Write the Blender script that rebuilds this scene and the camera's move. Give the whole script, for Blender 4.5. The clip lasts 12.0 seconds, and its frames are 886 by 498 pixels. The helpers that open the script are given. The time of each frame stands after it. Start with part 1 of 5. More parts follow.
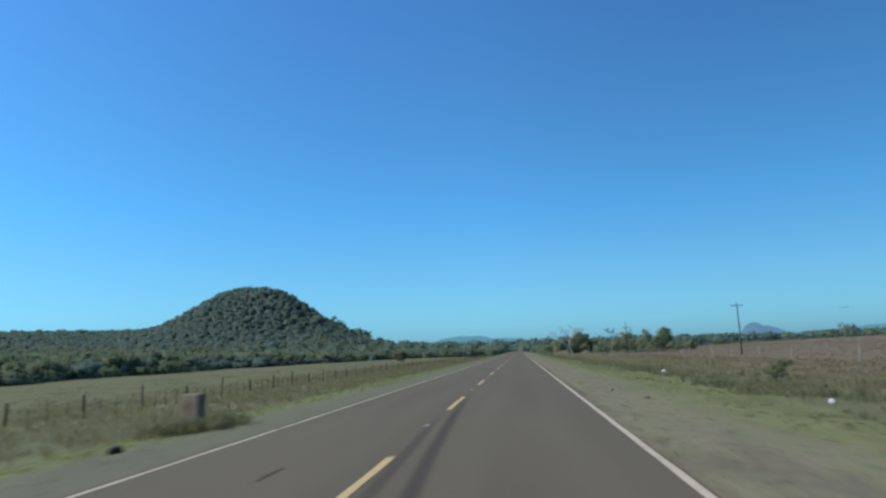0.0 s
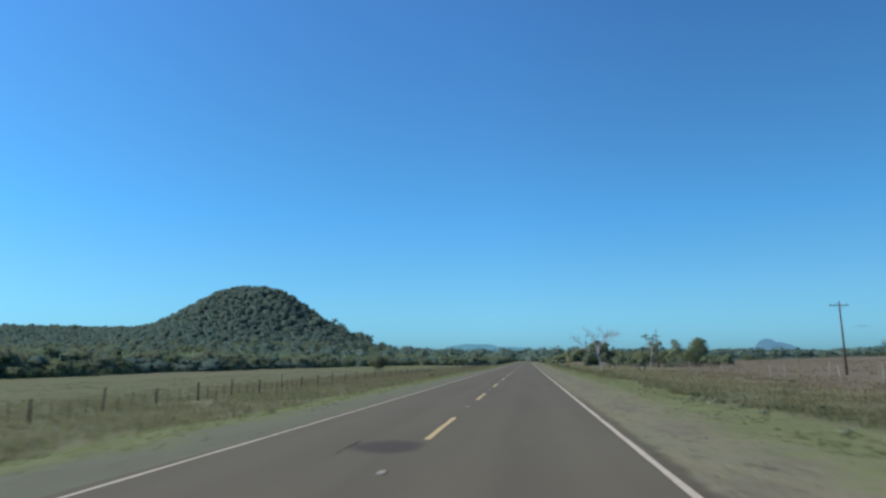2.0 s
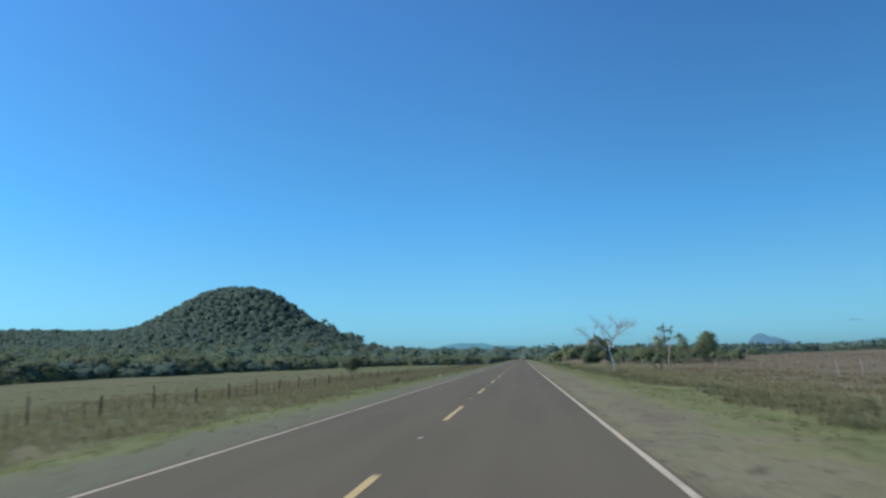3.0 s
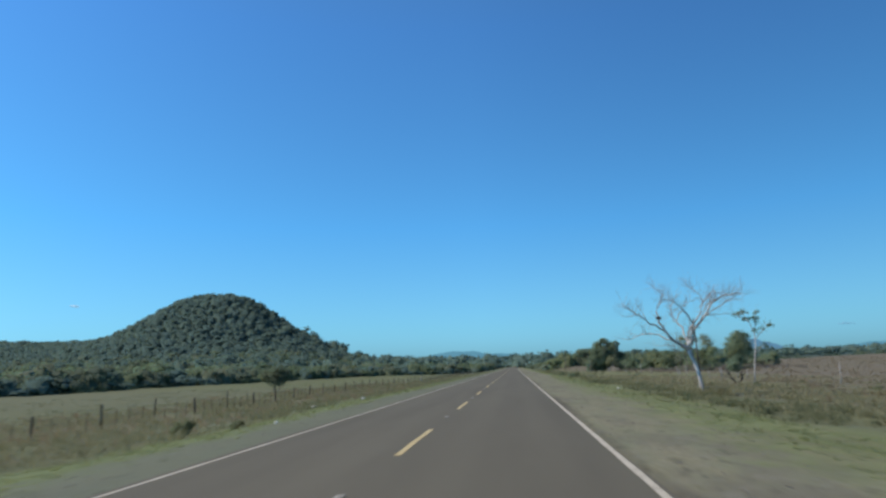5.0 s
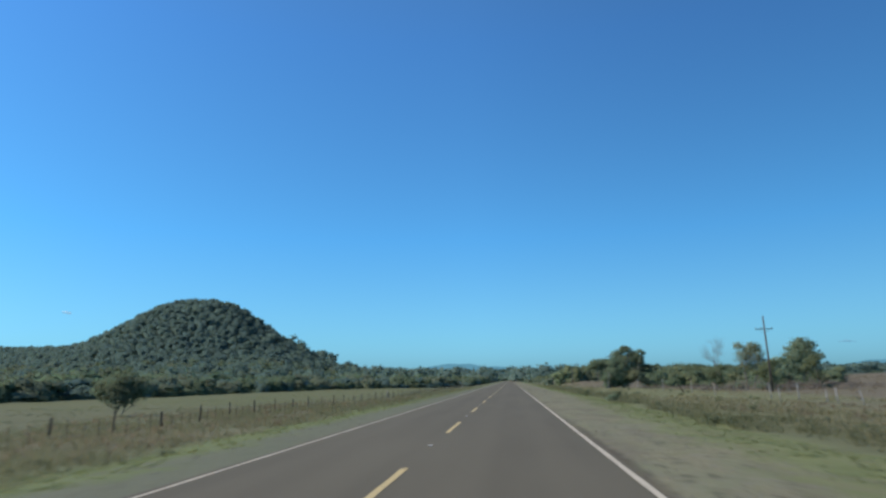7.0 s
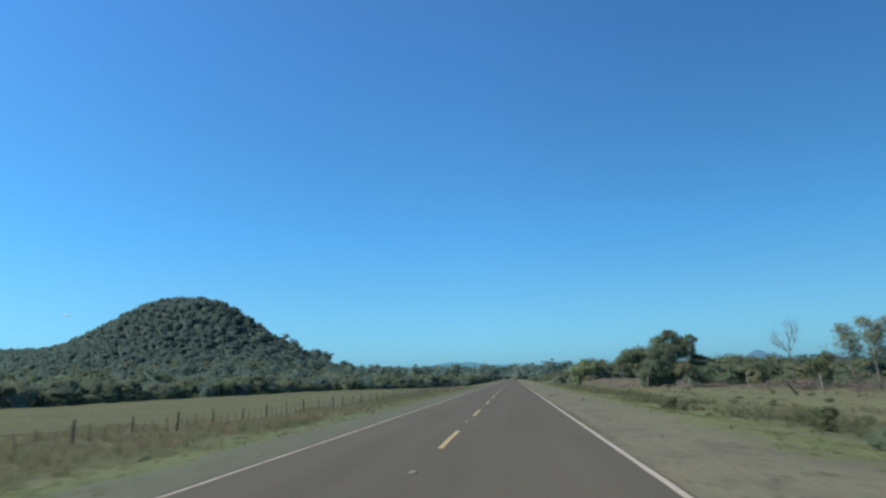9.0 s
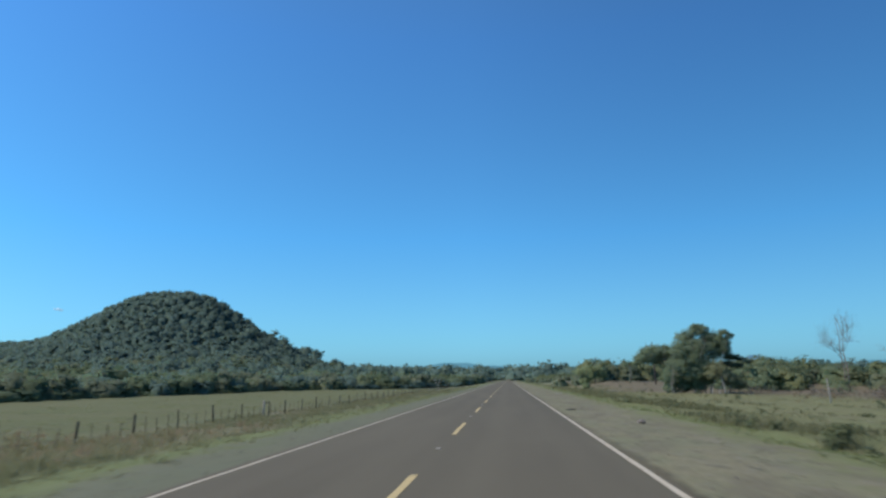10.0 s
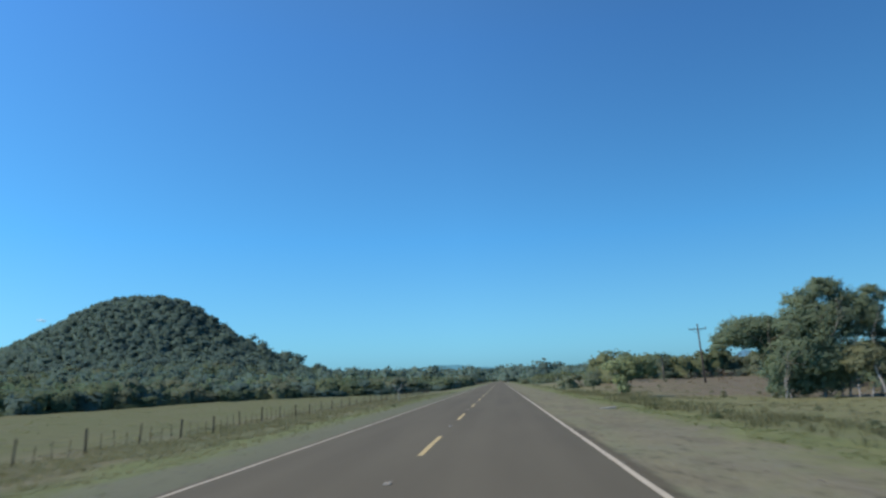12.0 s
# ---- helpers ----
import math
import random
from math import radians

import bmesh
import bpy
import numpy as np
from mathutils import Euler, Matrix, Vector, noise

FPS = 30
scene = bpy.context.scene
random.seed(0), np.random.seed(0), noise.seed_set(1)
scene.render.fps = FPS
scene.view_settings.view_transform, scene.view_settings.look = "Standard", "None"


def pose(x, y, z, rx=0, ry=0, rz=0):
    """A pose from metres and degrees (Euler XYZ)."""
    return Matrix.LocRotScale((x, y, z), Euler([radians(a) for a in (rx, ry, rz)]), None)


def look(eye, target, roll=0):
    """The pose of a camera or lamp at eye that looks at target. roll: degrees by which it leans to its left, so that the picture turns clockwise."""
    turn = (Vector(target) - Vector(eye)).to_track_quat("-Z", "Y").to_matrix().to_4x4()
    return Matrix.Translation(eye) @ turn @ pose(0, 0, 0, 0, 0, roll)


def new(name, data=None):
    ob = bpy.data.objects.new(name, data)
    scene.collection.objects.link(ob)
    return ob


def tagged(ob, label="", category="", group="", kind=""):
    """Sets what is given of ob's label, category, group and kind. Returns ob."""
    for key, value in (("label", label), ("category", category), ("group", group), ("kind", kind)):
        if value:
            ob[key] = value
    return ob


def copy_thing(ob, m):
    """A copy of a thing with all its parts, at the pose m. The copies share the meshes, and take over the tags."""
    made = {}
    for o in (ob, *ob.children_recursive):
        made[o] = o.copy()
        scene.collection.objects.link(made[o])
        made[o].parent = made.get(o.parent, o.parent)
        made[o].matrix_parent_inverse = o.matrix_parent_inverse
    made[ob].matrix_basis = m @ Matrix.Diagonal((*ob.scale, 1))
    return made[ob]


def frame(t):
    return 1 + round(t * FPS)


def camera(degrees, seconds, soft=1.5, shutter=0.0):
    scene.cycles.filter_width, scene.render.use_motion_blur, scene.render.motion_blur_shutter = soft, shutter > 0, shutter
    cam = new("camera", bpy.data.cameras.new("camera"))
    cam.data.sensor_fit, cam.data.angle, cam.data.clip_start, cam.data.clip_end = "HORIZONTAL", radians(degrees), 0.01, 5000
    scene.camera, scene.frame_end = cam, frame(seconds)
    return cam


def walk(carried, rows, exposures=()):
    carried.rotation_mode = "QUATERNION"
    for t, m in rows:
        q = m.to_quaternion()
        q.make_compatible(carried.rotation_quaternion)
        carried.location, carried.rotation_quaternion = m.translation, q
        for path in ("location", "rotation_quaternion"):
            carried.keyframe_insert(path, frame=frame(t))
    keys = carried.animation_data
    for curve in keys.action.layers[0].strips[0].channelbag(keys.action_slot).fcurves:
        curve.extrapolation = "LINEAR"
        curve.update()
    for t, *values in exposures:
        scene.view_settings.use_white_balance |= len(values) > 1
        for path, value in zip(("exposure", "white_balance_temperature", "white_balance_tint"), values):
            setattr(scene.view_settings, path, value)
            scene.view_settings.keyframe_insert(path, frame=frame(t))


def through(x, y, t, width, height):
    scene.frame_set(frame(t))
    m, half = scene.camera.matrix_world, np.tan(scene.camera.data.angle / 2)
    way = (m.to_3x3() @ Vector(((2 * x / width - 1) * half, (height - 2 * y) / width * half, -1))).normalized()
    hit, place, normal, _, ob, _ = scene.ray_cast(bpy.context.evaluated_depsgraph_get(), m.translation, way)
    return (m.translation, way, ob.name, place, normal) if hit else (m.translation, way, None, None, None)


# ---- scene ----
# ---------------------------------------------------------------- camera
cam = camera(70.6, 12.0, soft=2.5, shutter=0.4)
PATH = [
    (0.0, pose(1.800, -0.07, 1.465, 99.43, 1.85, 6.92)),
    (0.5, pose(1.837, 10.13, 1.465, 99.55, 2.00, 7.37)),
    (1.0, pose(1.838, 20.27, 1.465, 99.81, 1.32, 7.73)),
    (1.5, pose(1.823, 30.43, 1.465, 100.37, 0.77, 7.74)),
    (2.0, pose(1.784, 40.55, 1.465, 100.09, 0.15, 7.57)),
    (2.5, pose(1.757, 50.73, 1.465, 100.15, -0.01, 7.26)),
    (3.0, pose(1.800, 60.86, 1.465, 100.04, 0.98, 7.07)),
    (5.0, pose(1.961, 101.43, 1.465, 100.79, 1.60, 6.37)),
    (5.5, pose(1.961, 111.59, 1.465, 101.08, 0.26, 5.99)),
    (6.0, pose(1.889, 121.63, 1.465, 101.38, 0.43, 5.81)),
    (6.5, pose(1.792, 131.81, 1.465, 101.57, 0.18, 5.67)),
    (7.0, pose(1.732, 142.03, 1.465, 101.89, 0.80, 6.03)),
    (9.0, pose(1.529, 182.47, 1.465, 101.79, 1.47, 6.28)),
    (9.5, pose(1.422, 192.70, 1.465, 101.77, 1.09, 6.07)),
    (10.0, pose(1.391, 202.90, 1.465, 101.81, 0.63, 5.80)),
    (10.5, pose(1.410, 212.94, 1.465, 101.84, 1.44, 5.66)),
    (11.0, pose(1.463, 223.06, 1.465, 101.96, 1.67, 5.56)),
    (11.5, pose(1.510, 233.46, 1.465, 101.75, 0.68, 5.06)),
    (12.0, pose(1.603, 243.22, 1.465, 102.02, 2.01, 5.12)),
]
walk(cam, PATH)

# ---------------------------------------------------------------- light
SUN_EL, SUN_TO = radians(44), Vector((-0.955, -0.27, 0.0)).normalized()
world = bpy.data.worlds.new("world")
scene.world = world
world.use_nodes = True
wn = world.node_tree
sky = wn.nodes.new("ShaderNodeTexSky")
sky.sky_type, sky.sun_disc = "NISHITA", False
sky.sun_elevation = SUN_EL
sky.sun_rotation = math.atan2(SUN_TO.x, SUN_TO.y)
sky.altitude, sky.air_density, sky.dust_density, sky.ozone_density = 150, 1.0, 1.0, 3.0
# the clear deep-blue air: its tint by height above the horizon, on the sky's own brightness
grey = wn.nodes.new("ShaderNodeRGBToBW")
wn.links.new(sky.outputs[0], grey.inputs[0])
up = wn.nodes.new("ShaderNodeSeparateXYZ")
wn.links.new(wn.nodes.new("ShaderNodeTexCoord").outputs["Generated"], up.inputs[0])
tint = wn.nodes.new("ShaderNodeValToRGB")
stops = ((0.0, (0.41, 0.92, 1.13)), (0.06, (0.36, 0.98, 1.38)), (0.22, (0.26, 1.06, 2.22)), (0.5, (0.28, 1.03, 2.65)), (0.9, (0.45, 1.0, 2.3)))
while len(tint.color_ramp.elements) < len(stops):
    tint.color_ramp.elements.new(0.5)
for el, (pos, col) in zip(tint.color_ramp.elements, stops):
    el.position, el.color = pos, (*(c / 4 for c in col), 1)
wn.links.new(up.outputs[2], tint.inputs[0])
air = wn.nodes.new("ShaderNodeVectorMath")
air.operation = "MULTIPLY"
wn.links.new(tint.outputs[0], air.inputs[0])
wn.links.new(grey.outputs[0], air.inputs[1])
# deeper air away from the sun
deep = wn.nodes.new("ShaderNodeMapRange")
for k, v in ((1, -0.05), (2, 0.62), (3, 1.0), (4, 0.72)):
    deep.inputs[k].default_value = v
wn.links.new(up.outputs[0], deep.inputs[0])
far_air = wn.nodes.new("ShaderNodeVectorMath")
far_air.operation = "SCALE"
wn.links.new(air.outputs[0], far_air.inputs[0])
wn.links.new(deep.outputs[0], far_air.inputs["Scale"])
wn.links.new(far_air.outputs[0], wn.nodes["Background"].inputs[0])
wn.nodes["Background"].inputs[1].default_value = 0.134 * 4
sun_data = bpy.data.lights.new("sun", "SUN")
sun_data.energy, sun_data.angle, sun_data.color = 4.2, radians(0.53), (1.0, 0.86, 0.68)
sun = new("sun", sun_data)
sun_dir = Vector((SUN_TO.x * math.cos(SUN_EL), SUN_TO.y * math.cos(SUN_EL), math.sin(SUN_EL)))
sun.matrix_world = look(sun_dir * 300, (0, 0, 0))
scene.view_settings.exposure = 0.0

# ---------------------------------------------------------------- materials


class Nodes:
    """A small wrapper that makes node materials short to write."""

    def __init__(self, name, rough=0.9, spec=0.2):
        self.mat = bpy.data.materials.new(name)
        self.mat.use_nodes = True
        self.tree = self.mat.node_tree
        self.bsdf = self.tree.nodes["Principled BSDF"]
        self.bsdf.inputs["Roughness"].default_value = rough
        self.bsdf.inputs["Specular IOR Level"].default_value = spec
        self.coord = self.tree.nodes.new("ShaderNodeTexCoord").outputs["Object"]

    def link(self, a, b):
        self.tree.links.new(a, b)

    def mapped(self, scale):
        n = self.tree.nodes.new("ShaderNodeMapping")
        n.inputs["Scale"].default_value = scale
        self.link(self.coord, n.inputs[0])
        return n.outputs[0]

    def noise(self, scale, detail=4.0, rough=0.55, stretch=None):
        n = self.tree.nodes.new("ShaderNodeTexNoise")
        n.inputs["Scale"].default_value, n.inputs["Detail"].default_value, n.inputs["Roughness"].default_value = scale, detail, rough
        self.link(self.mapped(stretch) if stretch else self.coord, n.inputs["Vector"])
        return n.outputs[0]

    def ramp(self, fac, *stops):
        n = self.tree.nodes.new("ShaderNodeValToRGB")
        e = n.color_ramp.elements
        while len(e) < len(stops):
            e.new(0.5)
        for k, (p, c) in enumerate(stops):
            e[k].position, e[k].color = p, (*c, 1) if len(c) == 3 else c
        self.link(fac, n.inputs[0])
        return n.outputs[0]

    def mix(self, fac, a, b, kind="MIX"):
        n = self.tree.nodes.new("ShaderNodeMix")
        n.data_type, n.blend_type = "RGBA", kind
        for sock, v in ((n.inputs[0], fac), (n.inputs[6], a), (n.inputs[7], b)):
            if isinstance(v, (int, float)):
                sock.default_value = v
            elif isinstance(v, tuple):
                sock.default_value = (*v, 1)
            else:
                self.link(v, sock)
        return n.outputs[2]

    def math(self, op, a, b=0.0, c=0.0, clamp=False):
        n = self.tree.nodes.new("ShaderNodeMath")
        n.operation, n.use_clamp = op, clamp
        for sock, v in zip(n.inputs, (a, b, c)):
            if isinstance(v, (int, float)):
                sock.default_value = v
            else:
                self.link(v, sock)
        return n.outputs[0]

    def band(self, v, lo, hi):
        n = self.tree.nodes.new("ShaderNodeMapRange")
        n.interpolation_type = "SMOOTHSTEP"
        n.inputs[1].default_value, n.inputs[2].default_value = lo, hi
        self.link(v, n.inputs[0])
        return n.outputs[0]

    def xyz(self):
        n = self.tree.nodes.new("ShaderNodeSeparateXYZ")
        self.link(self.coord, n.inputs[0])
        return n.outputs

    def island(self):
        return self.tree.nodes.new("ShaderNodeNewGeometry").outputs["Random Per Island"]

    def each(self):
        return self.tree.nodes.new("ShaderNodeObjectInfo").outputs["Random"]

    def done(self, colour, bump=None, strength=0.3, dist=0.02):
        if isinstance(colour, tuple):
            self.bsdf.inputs["Base Color"].default_value = (*colour, 1)
        else:
            self.link(colour, self.bsdf.inputs["Base Color"])
        if bump is not None:
            n = self.tree.nodes.new("ShaderNodeBump")
            n.inputs["Strength"].default_value, n.inputs["Distance"].default_value = strength, dist
            self.link(bump, n.inputs["Height"])
            self.link(n.outputs[0], self.bsdf.inputs["Normal"])
        return self.mat


def leaf_material(name, dark, mid, light, through=0.35, patch=0.12, lush=0.55, clump=0.0):
    """Leaves in three tones: by drifts, by single leaf, and (for woods) by crown and by clump."""
    m = Nodes(name, 0.85, 0.06)
    tone = m.math("ADD", m.math("MULTIPLY", m.island(), 0.05 if clump else 0.3), m.math("MULTIPLY", m.noise(patch, 3), 0.55 if clump else 0.85))
    if clump:
        own = m.tree.nodes.new("ShaderNodeAttribute")
        own.attribute_name = "tone"
        tone = m.math("ADD", tone, m.math("MULTIPLY", own.outputs["Fac"], 0.30))
        fine = m.noise(clump, 4, 0.65)
        tone = m.math("ADD", tone, m.math("MULTIPLY", m.math("SUBTRACT", fine, 0.25), 0.30))
        col = m.ramp(tone, (0.25, dark), (0.55, mid), (0.9, light))
        m.done(col, fine, 0.25, 0.3 / clump)
    else:
        col = m.ramp(tone, (0.25, dark), (0.55, mid), (0.9, light))
        m.done(col)
    tr = m.tree.nodes.new("ShaderNodeBsdfTranslucent")
    m.link(m.mix(lush, col, (0.17, 0.28, 0.15)), tr.inputs[0])
    mixer = m.tree.nodes.new("ShaderNodeMixShader")
    mixer.inputs[0].default_value = through
    m.link(m.bsdf.outputs[0], mixer.inputs[1])
    m.link(tr.outputs[0], mixer.inputs[2])
    m.link(mixer.outputs[0], m.tree.nodes["Material Output"].inputs[0])
    return m.mat


def bark_material(name, a, b, c, scale=3.0):
    m = Nodes(name, 0.85)
    n1, n2 = m.noise(scale, 5, 0.6, (1, 1, 0.35)), m.noise(scale * 9, 4)
    col = m.mix(m.math("MULTIPLY", n2, 0.4), m.ramp(n1, (0.3, a), (0.5, b), (0.7, c)), a)
    return m.done(col, n2, 0.5, 0.02)


def plain_material(name, a, b, scale=6.0, rough=0.8, metal=0.0, bump=0.3):
    m = Nodes(name, rough)
    m.bsdf.inputs["Metallic"].default_value = metal
    n1, n2 = m.noise(scale, 5), m.noise(scale * 12, 3)
    col = m.mix(m.math("MULTIPLY", n2, 0.35), m.ramp(n1, (0.3, a), (0.7, b)), a)
    return m.done(col, n2, bump, 0.01)


def asphalt():
    m = Nodes("asphalt", 0.95, 0.15)
    x = m.xyz()[0]
    fine = m.noise(90, 3, 0.7)
    blotch = m.noise(0.5, 5, 0.6, (1, 0.12, 1))
    patchy = m.noise(0.15, 3)
    # polished wheel tracks and an oil-dark middle of each lane
    lane = m.math("ABSOLUTE", m.math("SUBTRACT", m.math("ABSOLUTE", m.math("SUBTRACT", x, 0.05)), 1.75))
    track = m.math("SUBTRACT", 1.0, m.band(m.math("ABSOLUTE", m.math("SUBTRACT", lane, 0.8)), 0.1, 0.5))
    base = m.ramp(blotch, (0.3, (0.109, 0.095, 0.063)), (0.7, (0.140, 0.123, 0.081)))
    base = m.mix(m.math("MULTIPLY", track, 0.3), base, (0.150, 0.132, 0.087))
    base = m.mix(m.math("MULTIPLY", patchy, 0.25), base, (0.117, 0.102, 0.068))
    base = m.mix(m.math("MULTIPLY", fine, 0.35), base, (0.090, 0.077, 0.055))
    # two faint skid marks that meet the centre line, and one oil stain
    y = m.xyz()[1]
    off = m.math("SUBTRACT", y, 6.8)
    veer = m.math("ADD", m.math("MULTIPLY", off, -0.058), m.math("MULTIPLY", m.math("MULTIPLY", off, off), 0.0013))
    rub = m.math("ADD", 0.55, m.math("MULTIPLY", m.noise(1.3, 4, 0.6, (1, 0.25, 1)), 0.8))
    skid = m.math("SUBTRACT", 1.0, m.band(m.math("ABSOLUTE", m.math("SUBTRACT", m.math("SUBTRACT", x, 0.57), veer)), 0.03, 0.17))
    skid = m.math("MULTIPLY", skid, m.math("SUBTRACT", 1.0, m.band(y, 15.0, 25.0)))
    other = m.math("SUBTRACT", 1.0, m.band(m.math("ABSOLUTE", m.math("SUBTRACT", m.math("SUBTRACT", x, 0.12), m.math("MULTIPLY", off, -0.034))), 0.03, 0.15))
    other = m.math("MULTIPLY", other, m.math("SUBTRACT", 1.0, m.band(y, 11.0, 17.0)))
    marks = m.math("MULTIPLY", m.math("MAXIMUM", skid, m.math("MULTIPLY", other, 0.75)), rub)
    base = m.mix(m.math("MULTIPLY", marks, 0.75, clamp=True), base, (0.050, 0.040, 0.034))
    ex, ey = m.math("DIVIDE", m.math("ADD", x, 0.66), 0.74), m.math("DIVIDE", m.math("SUBTRACT", y, 51.6), 0.95)
    away = m.math("ADD", m.math("ADD", m.math("MULTIPLY", ex, ex), m.math("MULTIPLY", ey, ey)), m.math("MULTIPLY", m.math("SUBTRACT", m.noise(1.6, 4), 0.5), 0.9))
    oil = m.math("SUBTRACT", 1.0, m.band(away, 0.35, 1.05))
    base = m.mix(m.math("MULTIPLY", oil, 0.72), base, (0.056, 0.045, 0.040))
    return m.done(base, fine, 0.35, 0.006)


def paint(name, colour, worn):
    m = Nodes(name, 0.7, 0.3)
    n1, n2 = m.noise(3.5, 5, 0.65), m.noise(40, 3, 0.7)
    wear = m.math("MULTIPLY", m.band(n1, 0.48, 0.72), m.band(n2, 0.35, 0.6))
    return m.done(m.mix(wear, colour, worn), n2, 0.2, 0.004)


def ground_material():
    m = Nodes("ground", 0.95, 0.1)
    x, y, _ = m.xyz()
    wobble = m.math("MULTIPLY", m.math("SUBTRACT", m.noise(0.35, 5, 0.65), 0.5), 5.5)
    wide = m.math("MULTIPLY", m.math("SUBTRACT", m.noise(0.04, 4, 0.6), 0.5), 12.0)
    fine, mid, big = m.noise(9, 5, 0.7), m.noise(1.3, 5, 0.6, (1, 0.5, 1)), m.noise(0.07, 4, 0.6)
    gravel = m.ramp(fine, (0.3, (0.152, 0.136, 0.080)), (0.5, (0.208, 0.188, 0.111)), (0.72, (0.288, 0.260, 0.160)))
    gravel = m.mix(m.math("MULTIPLY", m.band(m.noise(0.8, 6, 0.7, (1, 0.3, 1)), 0.38, 0.66), 0.8), gravel, (0.182, 0.186, 0.106))
    gravel = m.mix(m.math("MULTIPLY", m.band(m.noise(0.25, 5, 0.65), 0.5, 0.7), 0.5), gravel, (0.195, 0.178, 0.125))
    gravel = m.mix(m.math("MULTIPLY", m.band(m.noise(0.45, 5, 0.7, (1, 0.4, 1)), 0.46, 0.64), 0.6), gravel, (0.136, 0.116, 0.082))
    gravel = m.mix(m.math("MULTIPLY", m.band(m.noise(1.9, 6, 0.75), 0.50, 0.66), 0.7), gravel, (0.212, 0.194, 0.138))
    gravel = m.mix(m.math("MULTIPLY", m.band(m.noise(2.6, 6, 0.75, (1, 0.6, 1)), 0.53, 0.66), 0.75), gravel, (0.085, 0.078, 0.050))
    short = m.ramp(mid, (0.28, (0.144, 0.162, 0.066)), (0.5, (0.188, 0.208, 0.082)), (0.75, (0.240, 0.246, 0.108)))
    short = m.mix(m.math("MULTIPLY", fine, 0.35), short, (0.095, 0.10, 0.05))
    short = m.mix(m.math("MULTIPLY", m.band(m.noise(0.6, 6, 0.7, (1, 0.5, 1)), 0.46, 0.66), 0.6), short, (0.178, 0.160, 0.092))
    tall = m.ramp(mid, (0.28, (0.140, 0.138, 0.076)), (0.5, (0.178, 0.168, 0.094)), (0.75, (0.206, 0.194, 0.110)))
    tall = m.mix(m.math("MULTIPLY", m.band(big, 0.45, 0.65), 0.26), tall, (0.172, 0.144, 0.094))
    tall = m.mix(m.math("MULTIPLY", fine, 0.3), tall, (0.095, 0.092, 0.054))
    meadow = m.ramp(mid, (0.25, (0.106, 0.112, 0.054)), (0.5, (0.138, 0.140, 0.067)), (0.8, (0.172, 0.166, 0.083)))
    meadow = m.mix(m.math("MULTIPLY", m.band(big, 0.4, 0.62), 0.6), meadow, (0.120, 0.132, 0.056))
    russet = m.ramp(mid, (0.25, (0.128, 0.108, 0.072)), (0.5, (0.157, 0.133, 0.088)), (0.8, (0.185, 0.158, 0.104)))
    russet = m.mix(m.band(big, 0.5, 0.7), russet, (0.140, 0.124, 0.066))
    forest = m.ramp(mid, (0.3, (0.05, 0.072, 0.054)), (0.7, (0.07, 0.094, 0.068)))
    # right of the road: gravel, mown strip, tall grass, russet field
    xr = m.math("ADD", x, wobble)
    # darker broken band along the right asphalt edge
    edge_band = m.math("SUBTRACT", 1.0, m.band(m.math("ADD", x, m.math("MULTIPLY", m.math("SUBTRACT", m.noise(1.1, 5, 0.7), 0.5), 0.55)), 3.84, 4.06))
    gravel = m.mix(m.math("MULTIPLY", m.math("MULTIPLY", edge_band, m.band(x, 0.0, 1.0)), m.math("ADD", 0.10, m.math("MULTIPLY", m.band(m.noise(0.03, 3), 0.42, 0.62), 0.55))), gravel, (0.066, 0.054, 0.040))
    inner = m.math("SUBTRACT", m.math("ADD", x, m.math("MULTIPLY", wobble, 0.8)), m.math("ADD", 0.3, m.math("MULTIPLY", m.band(y, 168.0, 206.0), 1.25)))
    inner = m.math("ADD", inner, m.math("MULTIPLY", m.math("SUBTRACT", m.noise(1.7, 6, 0.75, (1, 0.6, 1)), 0.5), 5.0))
    right = m.mix(m.band(inner, 5.0, 7.4), gravel, short)
    right = m.mix(m.band(m.math("ADD", x, m.math("ADD", m.math("MULTIPLY", wobble, 0.25), m.math("MULTIPLY", wide, 0.2))), 10.3, 11.8), right, m.mix(m.math("MULTIPLY", m.band(y, 195.0, 225.0), 0.55), m.mix(0.6, tall, (0.122, 0.136, 0.064)), short))
    right = m.mix(m.band(m.math("ADD", x, wide), 14.0, 18.0), right, m.mix(m.math("MULTIPLY", m.band(y, 195.0, 225.0), 0.55), tall, short))
    drier = m.math("SUBTRACT", m.math("ADD", xr, wide), m.math("SUBTRACT", m.math("MULTIPLY", m.band(y, 140.0, 210.0), 16.0), m.math("MULTIPLY", m.band(y, 284.0, 316.0), 22.0)))
    right = m.mix(m.band(drier, 17.0, 32.0), right, russet)
    xl = m.math("MULTIPLY", m.math("ADD", x, wobble), -1.0)
    thin = m.mix(0.75, gravel, (0.128, 0.136, 0.088))
    edge = m.math("ADD", xl, m.math("MULTIPLY", wide, 0.15))
    speck = m.math("MULTIPLY", m.math("SUBTRACT", m.noise(2.2, 6, 0.75, (1, 0.7, 1)), 0.5), 4.5)
    left = m.mix(m.band(m.math("ADD", edge, speck), 4.9, 7.0), thin, m.mix(0.55, short, (0.116, 0.142, 0.060)))
    left = m.mix(m.band(edge, 9.3, 12.6), left, m.mix(m.band(big, 0.42, 0.60), m.mix(0.6, tall, (0.112, 0.134, 0.062)), tall))
    drift = m.math("ADD", y, m.math("MULTIPLY", wide, 3.0))
